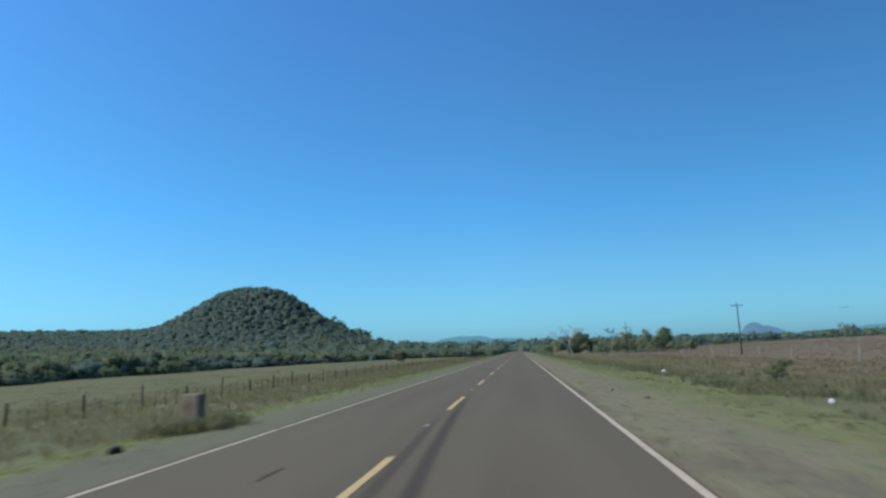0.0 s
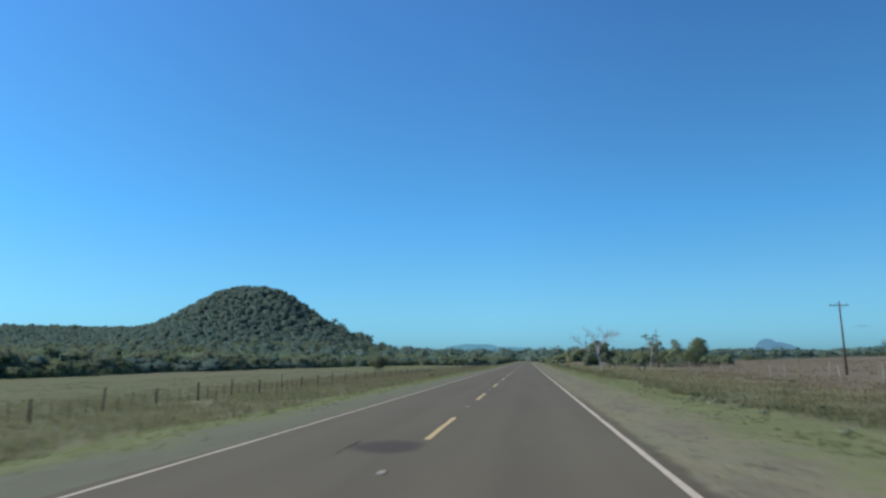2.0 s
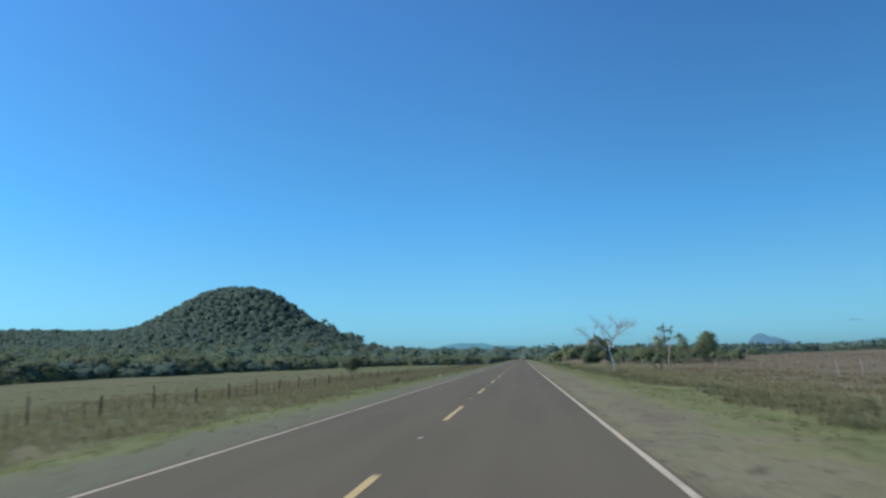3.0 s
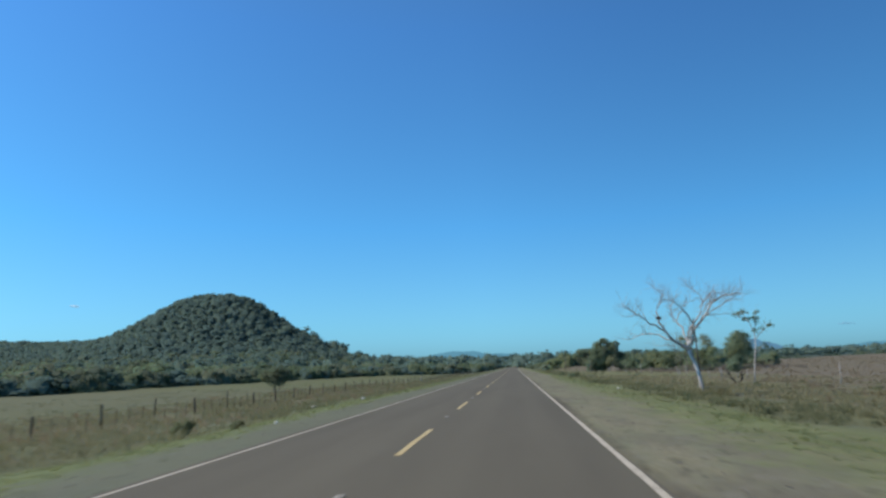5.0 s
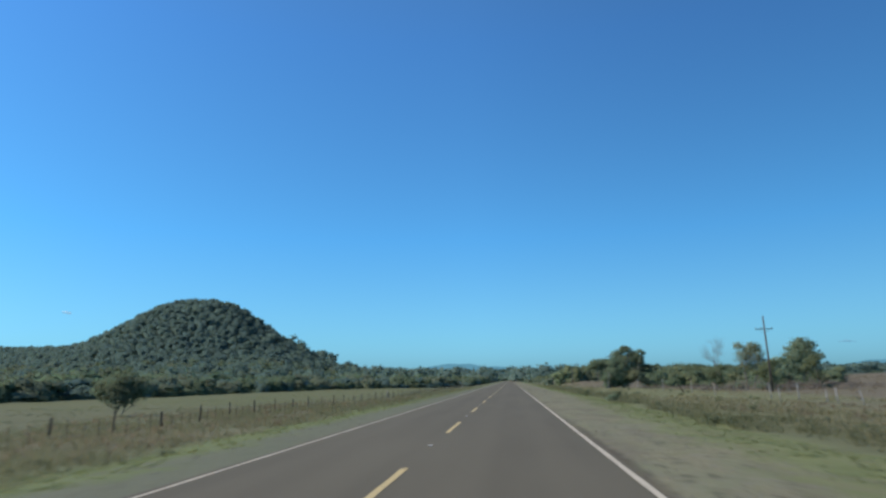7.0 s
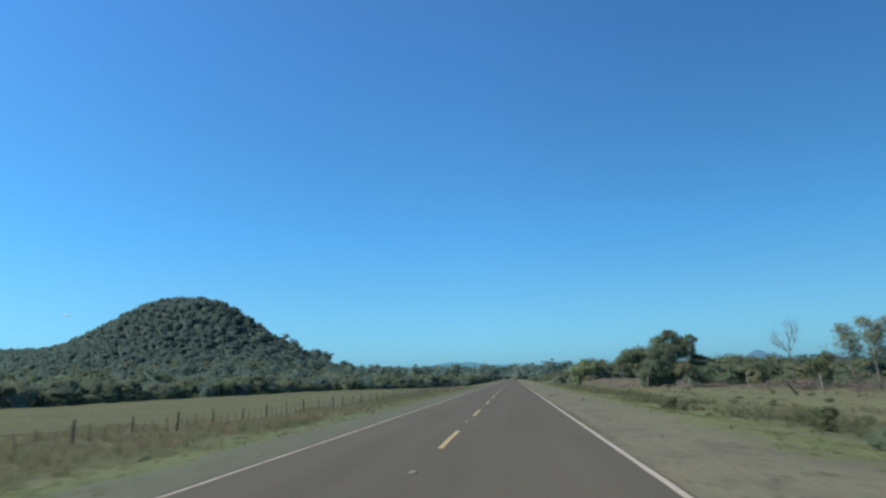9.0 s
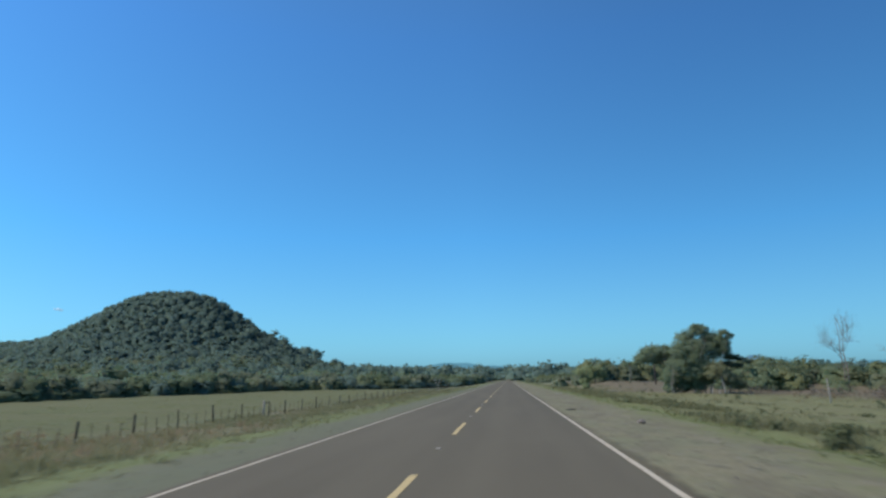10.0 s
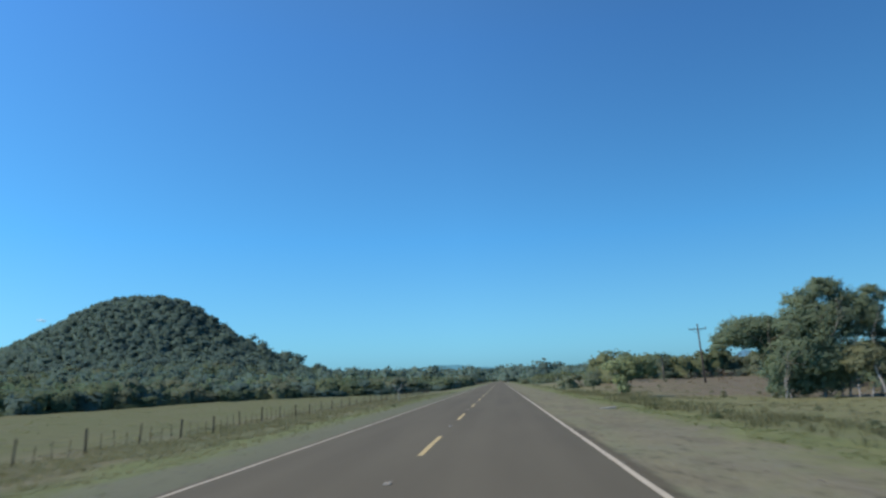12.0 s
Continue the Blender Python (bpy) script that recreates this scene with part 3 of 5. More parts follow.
def strip(name, x, w, y0, y1, material, step=4.0, z=0.004, gaps=()):
    """A thin painted strip with softly uneven edges."""
    bm = bmesh.new()
    y, last = y0, None
    while y <= y1 + 1e-6:
        base = -0.035 + 0.0145 * max(0, (3.9 - abs(x - 0.1))) / 1.9 if abs(x) > 1.8 else 0.0
        lx, rx = x - w / 2 + 0.006 * math.sin(y * 2.3), x + w / 2 + 0.006 * math.sin(y * 1.7 + 1)
        cur = [bm.verts.new((lx + bend(y), y, base + z)), bm.verts.new((rx + bend(y), y, base + z))]
        if last and not any(g0 <= y <= g1 for g0, g1 in gaps):
            bm.faces.new((last[0], last[1], cur[1], cur[0]))
        last = cur
        y += step
    return part(name, bm, material)


build_road()
tagged(strip("edge_line", ROAD_L, 0.082, -60, 860, M_WHITE, 0.2, gaps=((13.35, 13.55), (28.5, 28.7), (59.6, 59.8), (75.6, 75.8), (107.1, 107.3))), "worn white edge line painted along the asphalt", "road marking", kind="structure")
tagged(strip("edge_line", ROAD_R, 0.112, -60, 860, M_WHITE, 1.0), "worn white edge line painted along the asphalt", "road marking", kind="structure")
dash = tagged(strip("centre_dash", 0, 0.12, 0, 4.6, M_YELLOW, 0.46), "worn yellow dash painted on the road centre line", "road marking", "centre line dashes")
dash.matrix_basis = Matrix.Translation((-0.13, 4.6, 0))
for k in range(-2, 50):
    if k:
        copy_thing(dash, Matrix.Translation((-0.13, 4.6 + 12.0 * k, 0)))

# ---------------------------------------------------------------- far hills
def backdrop(name, label, material, y, humps, x0, x1, step):
    bm = bmesh.new()
    xs = np.arange(x0, x1 + 1, step)
    last = None
    for x in xs:
        h = max((a * math.exp(-abs((x - c) / w) ** p) for c, a, w, p in humps))
        h += 3 * math.sin(x * 0.013) + 2 * math.sin(x * 0.041) + 1.2 * math.sin(x * 0.13)
        cur = [bm.verts.new((x, y + d, z)) for d, z in ((-150, -2), (-60, h * 0.6), (0, h), (200, -2))]
        if last:
            for k in range(3):
                bm.faces.new((last[k], cur[k], cur[k + 1], last[k + 1]))
        last = cur
    tagged(part(name, bm, material, smooth=True), label, "hill", kind="structure")


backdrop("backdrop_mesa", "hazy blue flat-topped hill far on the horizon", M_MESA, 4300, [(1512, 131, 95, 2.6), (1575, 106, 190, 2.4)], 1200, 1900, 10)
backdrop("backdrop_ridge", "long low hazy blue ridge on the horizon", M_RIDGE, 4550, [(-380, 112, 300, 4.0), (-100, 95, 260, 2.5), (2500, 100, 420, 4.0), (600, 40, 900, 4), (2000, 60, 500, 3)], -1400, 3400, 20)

# the clouds' daylight is an even glow in their material
M_CLOUD = haze_backdrop("glowing_cloud_white", (0.5, 0.5, 0.5), (0.20, 0.40, 0.57))
M_VEIL = haze_backdrop("glowing_cloud_grey", (0.12, 0.12, 0.12), (0.13, 0.34, 0.50))


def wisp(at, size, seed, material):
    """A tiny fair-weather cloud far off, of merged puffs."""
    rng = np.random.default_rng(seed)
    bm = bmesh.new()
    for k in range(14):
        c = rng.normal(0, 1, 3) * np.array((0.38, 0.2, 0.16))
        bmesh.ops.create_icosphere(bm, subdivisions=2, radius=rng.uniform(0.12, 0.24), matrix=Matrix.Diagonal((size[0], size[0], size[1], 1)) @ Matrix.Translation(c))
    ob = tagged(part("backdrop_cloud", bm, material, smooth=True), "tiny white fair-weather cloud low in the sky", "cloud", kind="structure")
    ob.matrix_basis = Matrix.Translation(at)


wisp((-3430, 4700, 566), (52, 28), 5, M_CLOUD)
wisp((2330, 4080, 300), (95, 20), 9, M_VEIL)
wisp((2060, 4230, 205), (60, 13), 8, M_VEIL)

# ---------------------------------------------------------------- woods
FAR = [crown_template(RNG, 64, 0.072, 4, 1, 0.10, lift=0.6) for _ in range(6)]
HILL = [crown_template(RNG, 72, 0.080, 4, 2, 0.16, ruffle=0.12, lift=0.8, dome=0.44, core=0.88, lumpy=0.24) for _ in range(8)]
MIDDLE = [crown_template(RNG, 260, 0.044, 8, 1, core=0.5, lift=0.4, ruffle=0.4) for _ in range(7)]
TWIGGY = [crown_template(RNG, 130, 0.030, 4, 2, solid=False) for _ in range(4)]
SOFT = [crown_template(RNG, 230, 0.046, 5, 2, dome=0.42, core=0.8, ruffle=0.22, lift=0.6, lumpy=0.36) for _ in range(6)]
NEAR = [crown_template(RNG, 540, 0.030, 10, 1, core=0.5, lift=0.4, ruffle=0.45) for _ in range(6)]
FINE = [crown_template(RNG, 1100, 0.021, 14, 1, core=0.45, lift=0.4, ruffle=0.5) for _ in range(5)]


def wood(name, label, places, w, h, templates, material, sink=0.0):
    tall = RNG.uniform(*h, len(places))
    p = np.column_stack([places, ground_z(places[:, 0], places[:, 1]) - 0.3 - sink * tall])
    me = scatter(name, templates, p, RNG.uniform(*w, len(p)), tall, material, RNG)
    tagged(new(name, me), label, "trees", kind="stuff")


def mixed_wood(name, label, places, w, h, templates, sink=0.0, tones=None):
    """Woods in drifts of three leaf tones, lower and higher by stretches."""
    x, y = places[:, 0], places[:, 1]
    drift = np.sin(y * 0.083 + 0.4 * np.sin(x * 0.05)) + np.sin(y * 0.21 + x * 0.11 + 1.3) + RNG.normal(0, 1.3, len(x))
    a, b, c = tones or (M_SAGE, M_FOREST, M_SCRUB)
    for sel, material, kind, f in ((drift > 0.75, a, "sage grey", 1.05), (drift < -0.9, b, "dark green", 0.85), ((drift >= -0.9) & (drift <= 0.75), c, "grey-green", 1.0)):
        if sel.any():
            wood(name, kind + " " + label, places[sel], w, (h[0] * f, h[1] * f), templates, material, sink)


def jitter_grid(x0, x1, y0, y1, step):
    gx, gy = np.meshgrid(np.arange(x0, x1, step), np.arange(y0, y1, step))
    p = np.stack([gx.ravel(), gy.ravel()], 1)
    return p + RNG.uniform(-0.48, 0.48, p.shape) * step


def edge_left(y):
    """Where the scrub begins on the left of the road."""
    return np.interp(y, (-200, 0, 90, 180, 260, 330, 400, 440, 480, 600, 1500), (-84, -84, -84, -92, -90, -82, -72, -42, -14, -13, -16)) + 3 * np.sin(np.asarray(y) * 0.09)


hill_pts = jitter_grid(-900, -120, 740, 972, 9.3)
hill_pts = hill_pts[(rise(hill_pts[:, 0], hill_pts[:, 1]) > 6) & (hill_pts[:, 0] > -0.95 * hill_pts[:, 1] - 20)]
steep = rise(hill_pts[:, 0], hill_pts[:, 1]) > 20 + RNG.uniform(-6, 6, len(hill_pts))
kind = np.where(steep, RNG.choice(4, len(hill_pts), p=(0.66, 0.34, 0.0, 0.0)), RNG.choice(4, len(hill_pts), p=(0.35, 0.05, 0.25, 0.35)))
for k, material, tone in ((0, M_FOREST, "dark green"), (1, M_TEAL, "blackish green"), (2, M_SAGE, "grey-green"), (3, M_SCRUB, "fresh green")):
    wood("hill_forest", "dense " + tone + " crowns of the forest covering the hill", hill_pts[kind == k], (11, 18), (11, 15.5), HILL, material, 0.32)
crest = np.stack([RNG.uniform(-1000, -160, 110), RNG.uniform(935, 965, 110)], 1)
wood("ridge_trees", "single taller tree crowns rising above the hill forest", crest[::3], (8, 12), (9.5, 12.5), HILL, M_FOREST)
plain = jitter_grid(-800, -20, 20, 745, 16.5)
plain = plain[(plain[:, 0] < edge_left(plain[:, 1]) - 16) & (plain[:, 0] > -0.9 * plain[:, 1] - 70)]
mixed_wood("plain_forest", "low woodland on the plain below the hill", plain, (12, 25), (5, 12), FAR, 0.25, (M_SAGE, M_OLIVE, M_SCRUB))
ys = np.arange(10, 640, 3.2)
front = np.concatenate([np.stack([edge_left(ys) - d + RNG.uniform(-2.5, 2.5, len(ys)), ys + RNG.uniform(-2, 2, len(ys))], 1) for d in (8, 14)])
mixed_wood("scrub_belt", "dense scrub along the pasture", front, (7, 13), (3.8, 8.0), SOFT, 0.14)
ys = np.arange(40, 470, 2.3)
low_front = np.stack([edge_left(ys) + 0.5 + RNG.uniform(-1.5, 2.0, len(ys)), ys + RNG.uniform(-2, 2, len(ys))], 1)
wood("scrub_skirt", "low tangled undergrowth at the foot of the scrub", low_front, (2.5, 6), (0.8, 2.4), TWIGGY, M_SCRUB)
ys = np.arange(40, 470, 3.6)
front = np.stack([edge_left(ys) - 2 + RNG.uniform(-2.5, 2.5, len(ys)), ys + RNG.uniform(-2, 2, len(ys))], 1)
mixed_wood("scrub_edge", "rounded bushes at the edge of the scrub", front, (5, 11), (2.2, 6.0), SOFT, 0.10)

# woods beyond the far end of the straight
ahead = jitter_grid(-300, 650, 640, 1290, 28)
ahead = ahead[(np.abs(ahead[:, 0] - np.array([bend(v) for v in ahead[:, 1]])) > 13) & (ahead[:, 0] > edge_left(ahead[:, 1]) - 300)]
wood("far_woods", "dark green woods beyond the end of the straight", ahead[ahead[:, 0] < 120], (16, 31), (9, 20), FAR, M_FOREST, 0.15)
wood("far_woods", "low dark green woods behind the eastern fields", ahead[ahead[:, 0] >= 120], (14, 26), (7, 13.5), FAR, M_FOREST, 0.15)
ys = RNG.uniform(430, 640, 130)
side = np.stack([np.interp(ys, (430, 520), (36, 13)) + RNG.uniform(0, 14, 130), ys], 1)
wood("roadside_bushes", "green bushes and small trees lining the far road", side[:70], (3, 8), (1.4, 3.4), MIDDLE, M_SAGE)
wood("roadside_bushes", "taller olive trees lining the far road", side[70:] + np.array((6, 0)), (5, 11), (2.4, 5.4), MIDDLE, M_OLIVE)


# treeline across the right-hand fields, in uneven clumps with gaps
def treeline(name, label, d, n, w, h, templates, material):
    xs = RNG.uniform(88, 900, n)
    lumpy = np.sin(xs * 0.061) + 0.8 * np.sin(xs * 0.137 + 1) + 0.6 * np.sin(xs * 0.31 + 2)
    xs = xs[lumpy + RNG.normal(0, 0.7, n) > -0.6]
    lumpy = np.clip(0.62 + 0.22 * (np.sin(xs * 0.061) + 0.8 * np.sin(xs * 0.137 + 1)), 0.25, 1.1)
    p = np.stack([xs, 425 + d + 40 * np.sin(xs * 0.01) + RNG.uniform(-12, 12, len(xs))], 1)
    p = np.column_stack([p, ground_z(p[:, 0], p[:, 1]) - 0.3])
    me = scatter(name, templates, p, RNG.uniform(*w, len(p)) * (0.5 + 0.5 * lumpy), RNG.uniform(*h, len(p)) * lumpy, material, RNG)
    tagged(new(name, me), label, "trees", kind="stuff")


treeline("field_treeline", "uneven grey-green bushes along the far edge of the russet field", 0, 150, (4, 11), (1.5, 5.4), MIDDLE, M_SCRUB)
treeline("field_treeline", "olive bushes along the far edge of the russet field", 6, 90, (5, 13), (2.4, 7.2), MIDDLE, M_SAGE)
treeline("field_treeline", "taller green trees behind the field bushes", 24, 130, (8, 17), (5.0, 11.8), MIDDLE, M_FOREST)
xs = RNG.uniform(60, 700, 190)
under = np.stack([xs, 414 + 40 * np.sin(xs * 0.01) + RNG.uniform(-8, 8, 190)], 1)
wood("field_undergrowth", "low grey-green undergrowth along the field edge", under, (3, 8), (0.7, 1.9), TWIGGY, M_SCRUB)
t = RNG.uniform(0, 1, 80)
row = np.stack([40 + 75 * t + RNG.uniform(-5, 5, 80), 320 + 120 * t + RNG.uniform(-10, 10, 80)], 1)
wood("field_scrub", "olive scrub and bushes between the fields", row[:24], (4, 9), (2.5, 6.5), NEAR, M_OLIVE)
wood("field_scrub", "grey-green scrub and bushes between the fields", row[24:48], (3, 9), (1.5, 7), NEAR, M_SCRUB)
wood("field_scrub", "grey-brown leafless scrub between the fields", row[48:], (2.5, 7), (1.2, 5), TWIGGY, M_GREY)

# ---------------------------------------------------------------- single trees
def limb_tree(bm, base, direction, length, radius, depth, rng, tips, spread=0.6, sides=7):
    """Grows a bent limb with forks, and collects the tips."""
    pts, d, p = [Vector(base)], Vector(direction).normalized(), Vector(base)
    n = 4
    for k in range(n):
        d = (d + Vector(rng.normal(0, 0.16, 3)) + Vector((0, 0, 0.05))).normalized()
        p = p + d * (length / n)
        pts.append(p.copy())
    tube(bm, pts, [radius * (1 - 0.5 * k / n) for k in range(n + 1)], max(3, sides))
    if depth == 0:
        tips.append(p)
        return
    for k in range(3 if depth > 1 else 2):
        side = Vector(rng.normal(0, 1, 3))
        side -= side.dot(d) * d
        nd = (d + side.normalized() * spread * rng.uniform(0.7, 1.3)).normalized()
        start = pts[-1] if k < 2 else pts[2]
        limb_tree(bm, start, nd, length * rng.uniform(0.6, 0.8), radius * 0.5, depth - 1, rng, tips, spread, sides - 2)


def foliage(name, blobs, leaves, size, material, rng, hollow=0.3, loose=0.0):
    c, n, d = blob_points(blobs, leaves, rng, hollow)
    c += rng.normal(0, 1, c.shape) * loose * np.array((1, 1, 0.7))
    # thin the spray in places, so that sky shows through
    gap = np.sin(c[:, 0] * 2.1 + 1.7 * np.sin(c[:, 2] * 1.9)) * np.sin(c[:, 1] * 2.3 + c[:, 2] * 1.4) > 0.62
    c[gap] += rng.normal(0, 0.35, (gap.sum(), 3)) * min(1.0, loose * 4)
    c[:, 2] = np.maximum(c[:, 2], 0.05)
    v, f = leaf_quads(c, n, size, rng)
    b = np.array(blobs)
    return quick_mesh(name, v, f, material, True, np.repeat(round_normals(c, d, b[:, :3].mean(0) - (0, 0, 1)), 4, 0))


def clump_crown(name, blobs, leaves, size, material, rng, flat=0.75, fill=0.7):
    """A crown of many small leaf clumps set in larger masses, with gaps between them."""
    blobs = np.array(blobs, float)
    each = 22
    n = max(6, leaves // each)
    vol = (blobs[:, 3] * blobs[:, 4] * blobs[:, 5]) ** 0.75
    pick = rng.choice(len(blobs), n, p=vol / vol.sum())
    d = rng.normal(size=(n, 3))
    d /= np.linalg.norm(d, axis=1, keepdims=True)
    b = blobs[pick]
    at = b[:, :3] + d * b[:, 3:] * rng.uniform(0.25, 1.08, n)[:, None]
    r = 0.155 * b[:, 3:5].mean(1) * rng.uniform(0.6, 1.4, n) + 0.5 * size
    shape = np.stack([r, r, r * flat], 1)
    at[:, 2] = np.maximum(at[:, 2], shape[:, 2] + 0.02)
    ball = ball_quads(1)
    cores = at[:, None, None, :] + ball[None] * shape[:, None, None, :] * 0.42
    q = rng.normal(size=(n, each, 3)) + np.array((0, 0, 0.3))
    q /= np.linalg.norm(q, axis=2, keepdims=True)
    c = at[:, None, :] + q * shape[:, None, :] * rng.uniform(0.45, 1.7, (n, each, 1))
    face = q + rng.normal(scale=0.45, size=q.shape)
    face /= np.linalg.norm(face, axis=2, keepdims=True)
    sprays = leaf_quads(c.reshape(-1, 3), face.reshape(-1, 3), size, rng)[0].reshape(n, each, 4, 3)
    v = np.concatenate([cores, sprays], 1)
    out = d[:, None, None, :] * 0.4 + np.array((0, 0, 0.42))
    soft = np.concatenate([np.broadcast_to(ball[None], cores.shape), np.repeat((q + rng.normal(scale=0.2, size=q.shape))[:, :, None, :], 4, 2)], 1) * 0.5 + out
    soft /= np.linalg.norm(soft, axis=3, keepdims=True)
    tones = np.repeat(rng.uniform(0, 1, n), v.shape[1] * 4)
    loose, _, away = blob_points(blobs, int(leaves * fill), rng, 0.35)
    more = leaf_quads(loose, away, size, rng)[0]
    up = round_normals(loose, away, blobs[:, :3].mean(0) - (0, 0, 1)) * 0.8 + np.array((0, 0, 0.42))
    up /= np.linalg.norm(up, axis=1, keepdims=True)
    v = np.concatenate([v.reshape(-1, 3), more])
    v[:, 2] = np.maximum(v[:, 2], 0.03)
    soft = np.concatenate([soft.reshape(-1, 3), np.repeat(up, 4, 0)])
    tones = np.concatenate([tones, np.full(len(more), 0.45)])
    return quick_mesh(name, v, np.arange(len(v)).reshape(-1, 4), material, True, soft, tones)


def leafy_tree(name, label, at, trunks, blobs, leaves, size, material, bark, seed, category="tree", flat=0.75, fill=0.7):
    rng = np.random.default_rng(seed)
    z = float(ground_z(at[0], at[1])) - 0.05
    ob = thing(name, Matrix.Translation((at[0], at[1], z)), label, category)
    bm, tips = bmesh.new(), []
    for base, direction, length, radius in trunks:
        limb_tree(bm, base, direction, length, radius, 3, rng, tips)
    part("trunk", bm, bark, ob, smooth=True)
    part("crown", clump_crown("crown", blobs, leaves, size, material, rng, flat, fill), None, ob)
    return ob


leafy_tree("spreading_tree", "broad leafy green tree with several pale trunks", (29, 299),
           [((-4.3, -1.2, 0), (-0.16, 0.5, 1), 1.9, 0.06), ((-3.8, -1.1, 0), (-0.05, 0.5, 1), 1.9, 0.055), ((-0.4, 0.6, 0), (0.05, 0.1, 1), 3.2, 0.16), ((0.9, 0.4, 0), (0.12, 0.2, 1), 3.2, 0.11), ((1.7, 0.8, 0), (0.16, 0.1, 1), 3.4, 0.10)],
           [(0.3, 0, 9.1, 1.7, 1.4, 0.9), (-1.5, 0.2, 8.2, 1.4, 1.3, 0.8), (2.0, 0, 8.2, 1.6, 1.3, 0.8), (0.4, 0.1, 9.8, 0.9, 0.8, 0.4), (-0.9, 0, 6.9, 2.3, 2.0, 1.4), (1.5, 0.2, 6.8, 2.2, 1.9, 1.2), (3.4, 0.1, 7.2, 1.3, 1.1, 0.8), (-2.6, 0, 5.9, 1.8, 1.6, 1.4), (3.9, 0, 6.2, 1.2, 1.0, 0.7), (2.6, 0, 5.6, 1.3, 1.1, 0.6),
            (-0.6, 0.3, 5.0, 2.7, 2.2, 1.6), (-2.8, 0, 4.0, 2.1, 1.8, 1.5), (-4.0, 0.1, 2.5, 1.5, 1.4, 1.3), (-1.0, 0, 3.2, 2.3, 1.9, 1.5), (-4.1, 0.3, 1.0, 1.2, 1.1, 0.9), (-2.2, 0.8, 1.3, 1.6, 1.3, 1.1), (-0.2, 0.8, 1.3, 1.7, 1.4, 1.1), (1.4, 0.8, 2.0, 1.3, 1.2, 1.0)], 27000, 0.096, M_CROWN, M_PALE, 3, flat=0.9, fill=1.15)
leafy_tree("dark_sparse_tree", "thin dark tree with loose flat sprays of leaves", (33.6, 300.5),
           [((0, 0, 0), (0.25, 0, 1), 2.9, 0.08)],
           [(0.6, 0, 5.3, 1.3, 1.0, 0.55), (1.9, 0, 5.0, 1.0, 0.8, 0.4), (3.2, 0.2, 4.6, 0.8, 0.7, 0.3), (1.2, 0.2, 4.1, 1.2, 1.0, 0.5), (0.0, 0, 4.4, 0.9, 0.8, 0.5)], 2200, 0.08, M_WEEDY, M_BARK, 7, flat=0.7, fill=1.8)
leafy_tree("understorey_tree", "small pale olive tree in front of a larger one", (30.2, 297.4),
           [((0, 0, 0), (0.05, 0, 1), 1.6, 0.07), ((0.9, 0, 0), (0.1, 0, 1), 1.5, 0.06), ((2.3, 0.2, 0), (0.1, 0, 1), 1.3, 0.05)],
           [(0.9, 0, 3.5, 1.5, 1.3, 0.9), (0.2, 0, 2.7, 1.2, 1.1, 0.8), (1.9, 0, 2.7, 1.2, 1.1, 0.8), (2.9, 0.3, 1.9, 1.3, 1.1, 0.8), (4.0, 0.3, 1.3, 1.1, 1.0, 0.7)], 7000, 0.080, M_PALECROWN, M_PALE, 6, flat=0.9, fill=1.2)
leafy_tree("flat_topped_tree", "low-domed green tree with layered drooping branches", (25.6, 300.2),
           [((0.2, 0, 0), (-0.32, 0, 1), 3.2, 0.15)],
           [(-3.0, 0, 5.9, 1.8, 1.5, 0.95), (-1.2, 0, 6.1, 1.9, 1.6, 1.0), (-4.4, 0, 5.1, 1.3, 1.2, 0.65), (-2.4, 0.4, 5.0, 1.7, 1.4, 0.7), (-0.6, 0.3, 4.9, 1.6, 1.4, 1.2), (-5.1, -0.2, 4.5, 0.7, 0.7, 0.35), (0.4, 0.4, 4.0, 1.5, 1.3, 1.3)], 13500, 0.085, M_CROWN, M_BARK, 4, flat=0.8, fill=1.1)
dry = np.array([(33.4, 297.0), (34.6, 298.2), (35.8, 297.2), (37.0, 298.6), (38.4, 297.8)])
wood("dry_brush", "russet-grey dry brush at the foot of the trees", dry, (1.8, 2.6), (1.0, 1.9), TWIGGY, M_GREY)
leafy_tree("bushy_tree", "single dense round dark green tree in the field", (65, 288), [((0, 0, 0), (0, 0, 1), 3, 0.25)],
           [(0, 0, 6, 3.6, 3.4, 3.8), (0.5, 0, 8.6, 2.2, 2, 2), (-1.2, 0, 4.2, 2.8, 2.6, 2.2)], 9000, 0.17, M_CROWN, M_BARK, 5)

